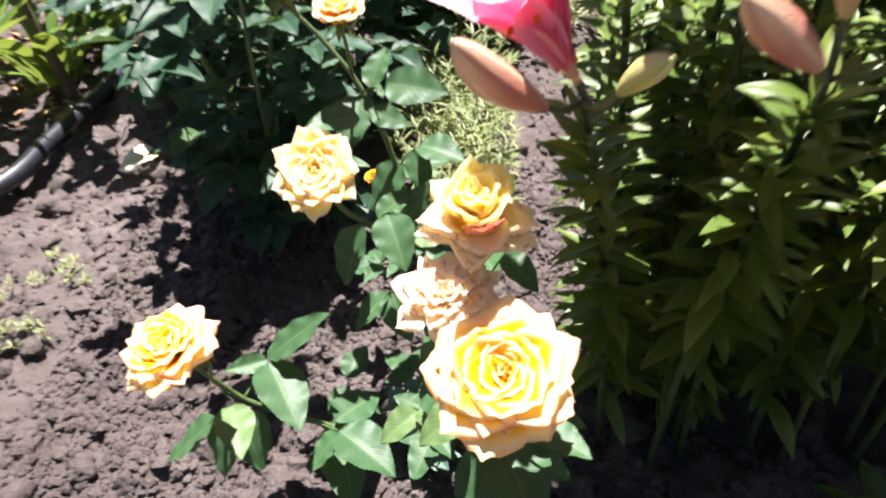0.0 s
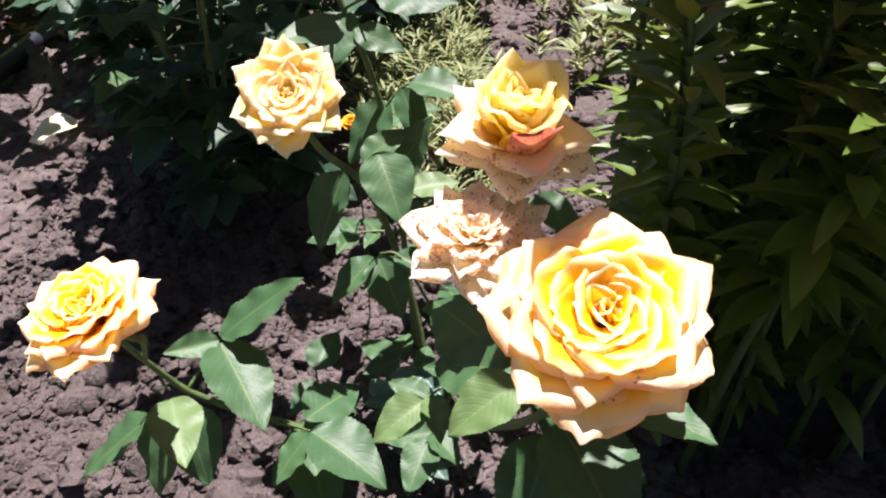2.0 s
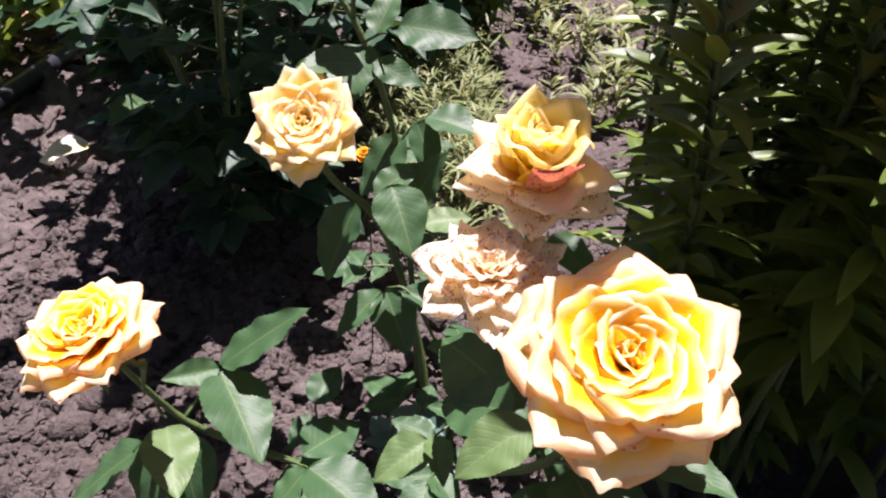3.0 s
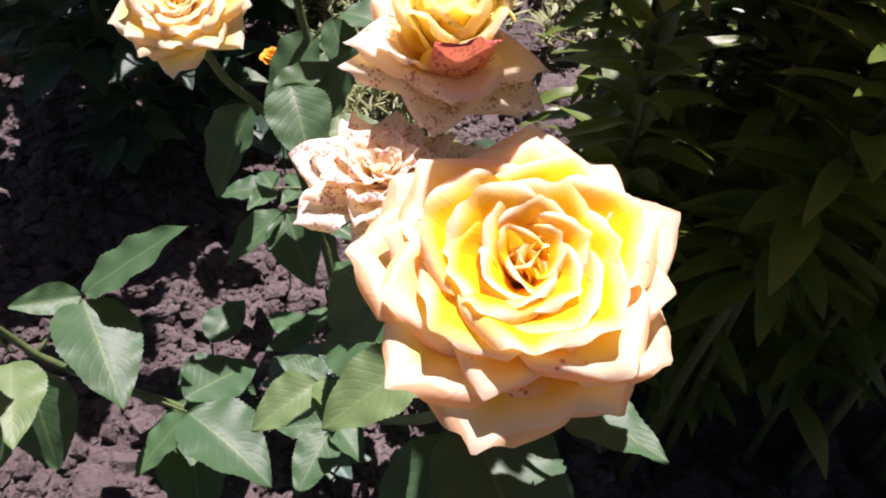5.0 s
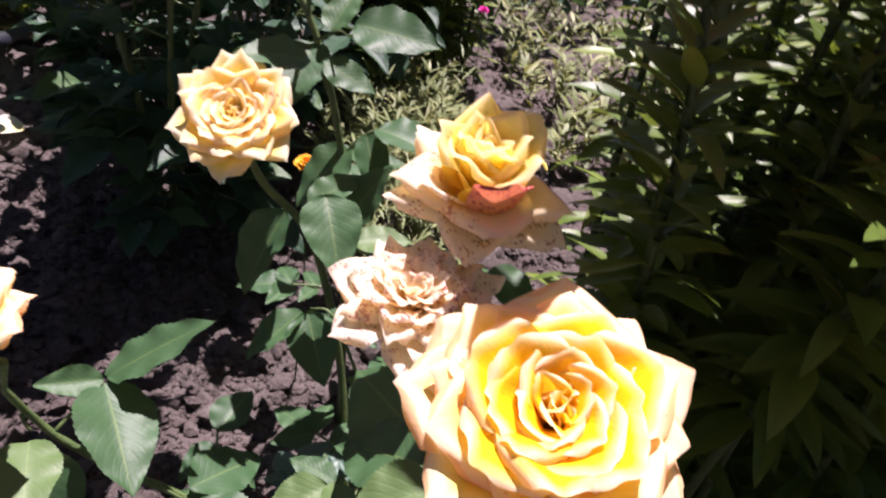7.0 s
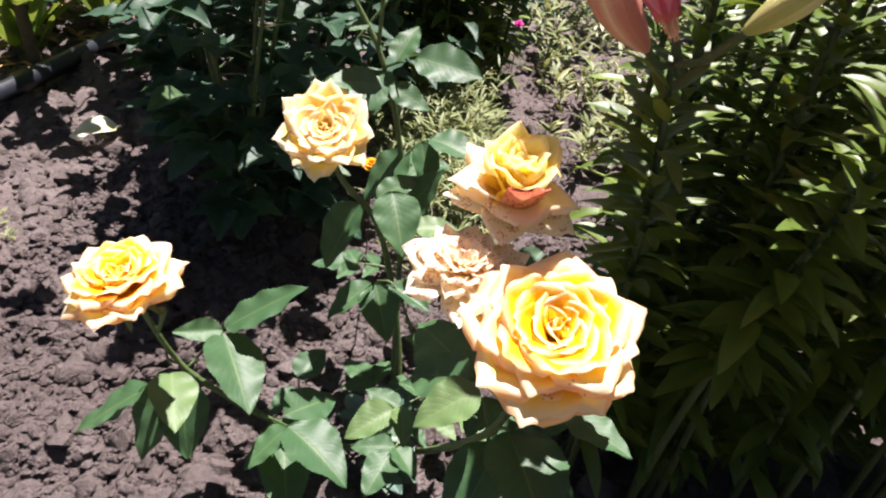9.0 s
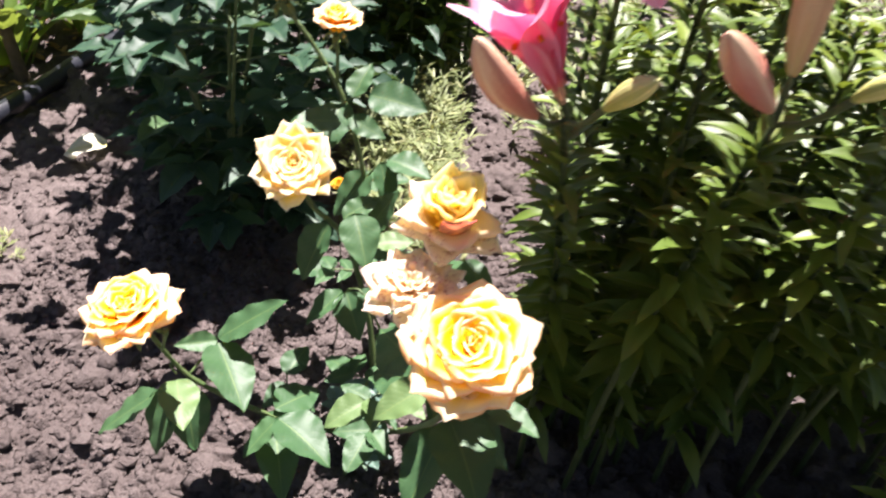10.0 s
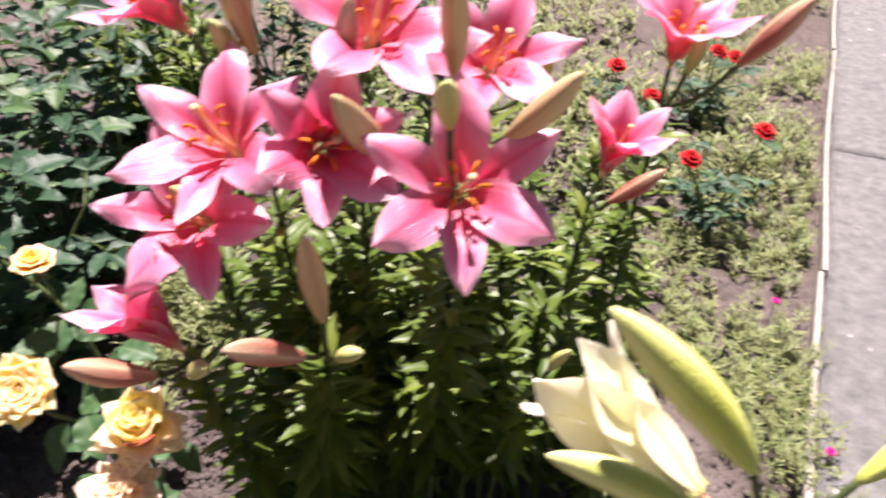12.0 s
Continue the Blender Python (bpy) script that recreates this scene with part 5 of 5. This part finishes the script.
def small_flower(place, mat, size, name, label):
    """A little garden flower with a few rounds of petals on a thin stalk."""
    plant = thing(name, (place[0], place[1], 0), label, "flower", "small flowers")
    part("stalk", tube("stalk", [(0, 0, -0.01), (0.004, 0.002, place[2] * 0.5), (0, 0, place[2])], (0.0012, 0.0009), LILY_STEM, 6, 5), plant)
    head = part("flower", CALYX, plant, upright((0, 0, place[2]), (0, -0.3, 0.9), 0.0, size / 0.115))
    for mesh, m in rose_layers(1.1, mat, 5, SMALL_ROSE[1:], 0.0):
        part("petal", mesh, head, m)


small_flower((0.20, 1.66, 0.25), MAGENTA_PETAL, 0.024, "magenta_flower", "tiny magenta flower among weeds")
small_flower((1.36, 1.02, 0.07), MAGENTA_PETAL, 0.022, "magenta_flower", "tiny magenta flower among weeds")
small_flower((1.228, 0.631, 0.05), MAGENTA_PETAL, 0.022, "magenta_flower", "tiny magenta flower among weeds")
small_flower((-0.015, 0.845, 0.286), ORANGE_PETAL, 0.026, "orange_flower", "small orange flower on a thin stalk")


def fallen_petal():
    mesh = rose_petal(0.085, 0.042, 74, 100, 0.08, 0.008, 0.05, 4, WHITE_PETAL)
    ob = new("fallen_petal", mesh)
    ob.matrix_basis = pose(-0.553, 1.349, 0.026, 0, 15, 200)
    return tagged(ob, "pale curled fallen petal lying on the soil", "petal")


fallen_petal()
hose = new("hose", tube("hose", [(-1.7, 0.95, 0.02), (-1.1, 1.08, 0.025), (-0.86, 1.24, 0.025), (-0.81, 1.42, 0.03), (-0.78, 1.60, 0.03), (-0.72, 1.95, 0.03), (-0.5, 2.6, 0.03)], (0.021, 0.021), HOSE, 12, 10))
tagged(hose, "black rubber garden hose lying on the soil", "hose")
stake = new("stake", tube("stake", [(-0.865, 1.655, -0.02), (-0.90, 1.665, 0.22), (-0.94, 1.67, 0.50)], (0.015, 0.012), CANE, 10, 6, 0.1))
tagged(stake, "brown wooden stake stuck in the soil", "stake")
x, y = cluster([(-0.97, 1.75), (-1.15, 1.9), (-0.88, 1.95)], 170, (0.14, 0.14))
ang = rng.random(len(x)) * 6.283
strewn_leaves("dry_litter", np.stack([x, y, soil_height(x, y) + 0.012], -1), np.stack([np.cos(ang), np.sin(ang), rng.uniform(-0.1, 0.5, len(x))], -1), rng.uniform(0.02, 0.06, len(x)), rng.uniform(0.003, 0.009, len(x)), DRY, "dry brown leaves and stalks on the soil", "litter")
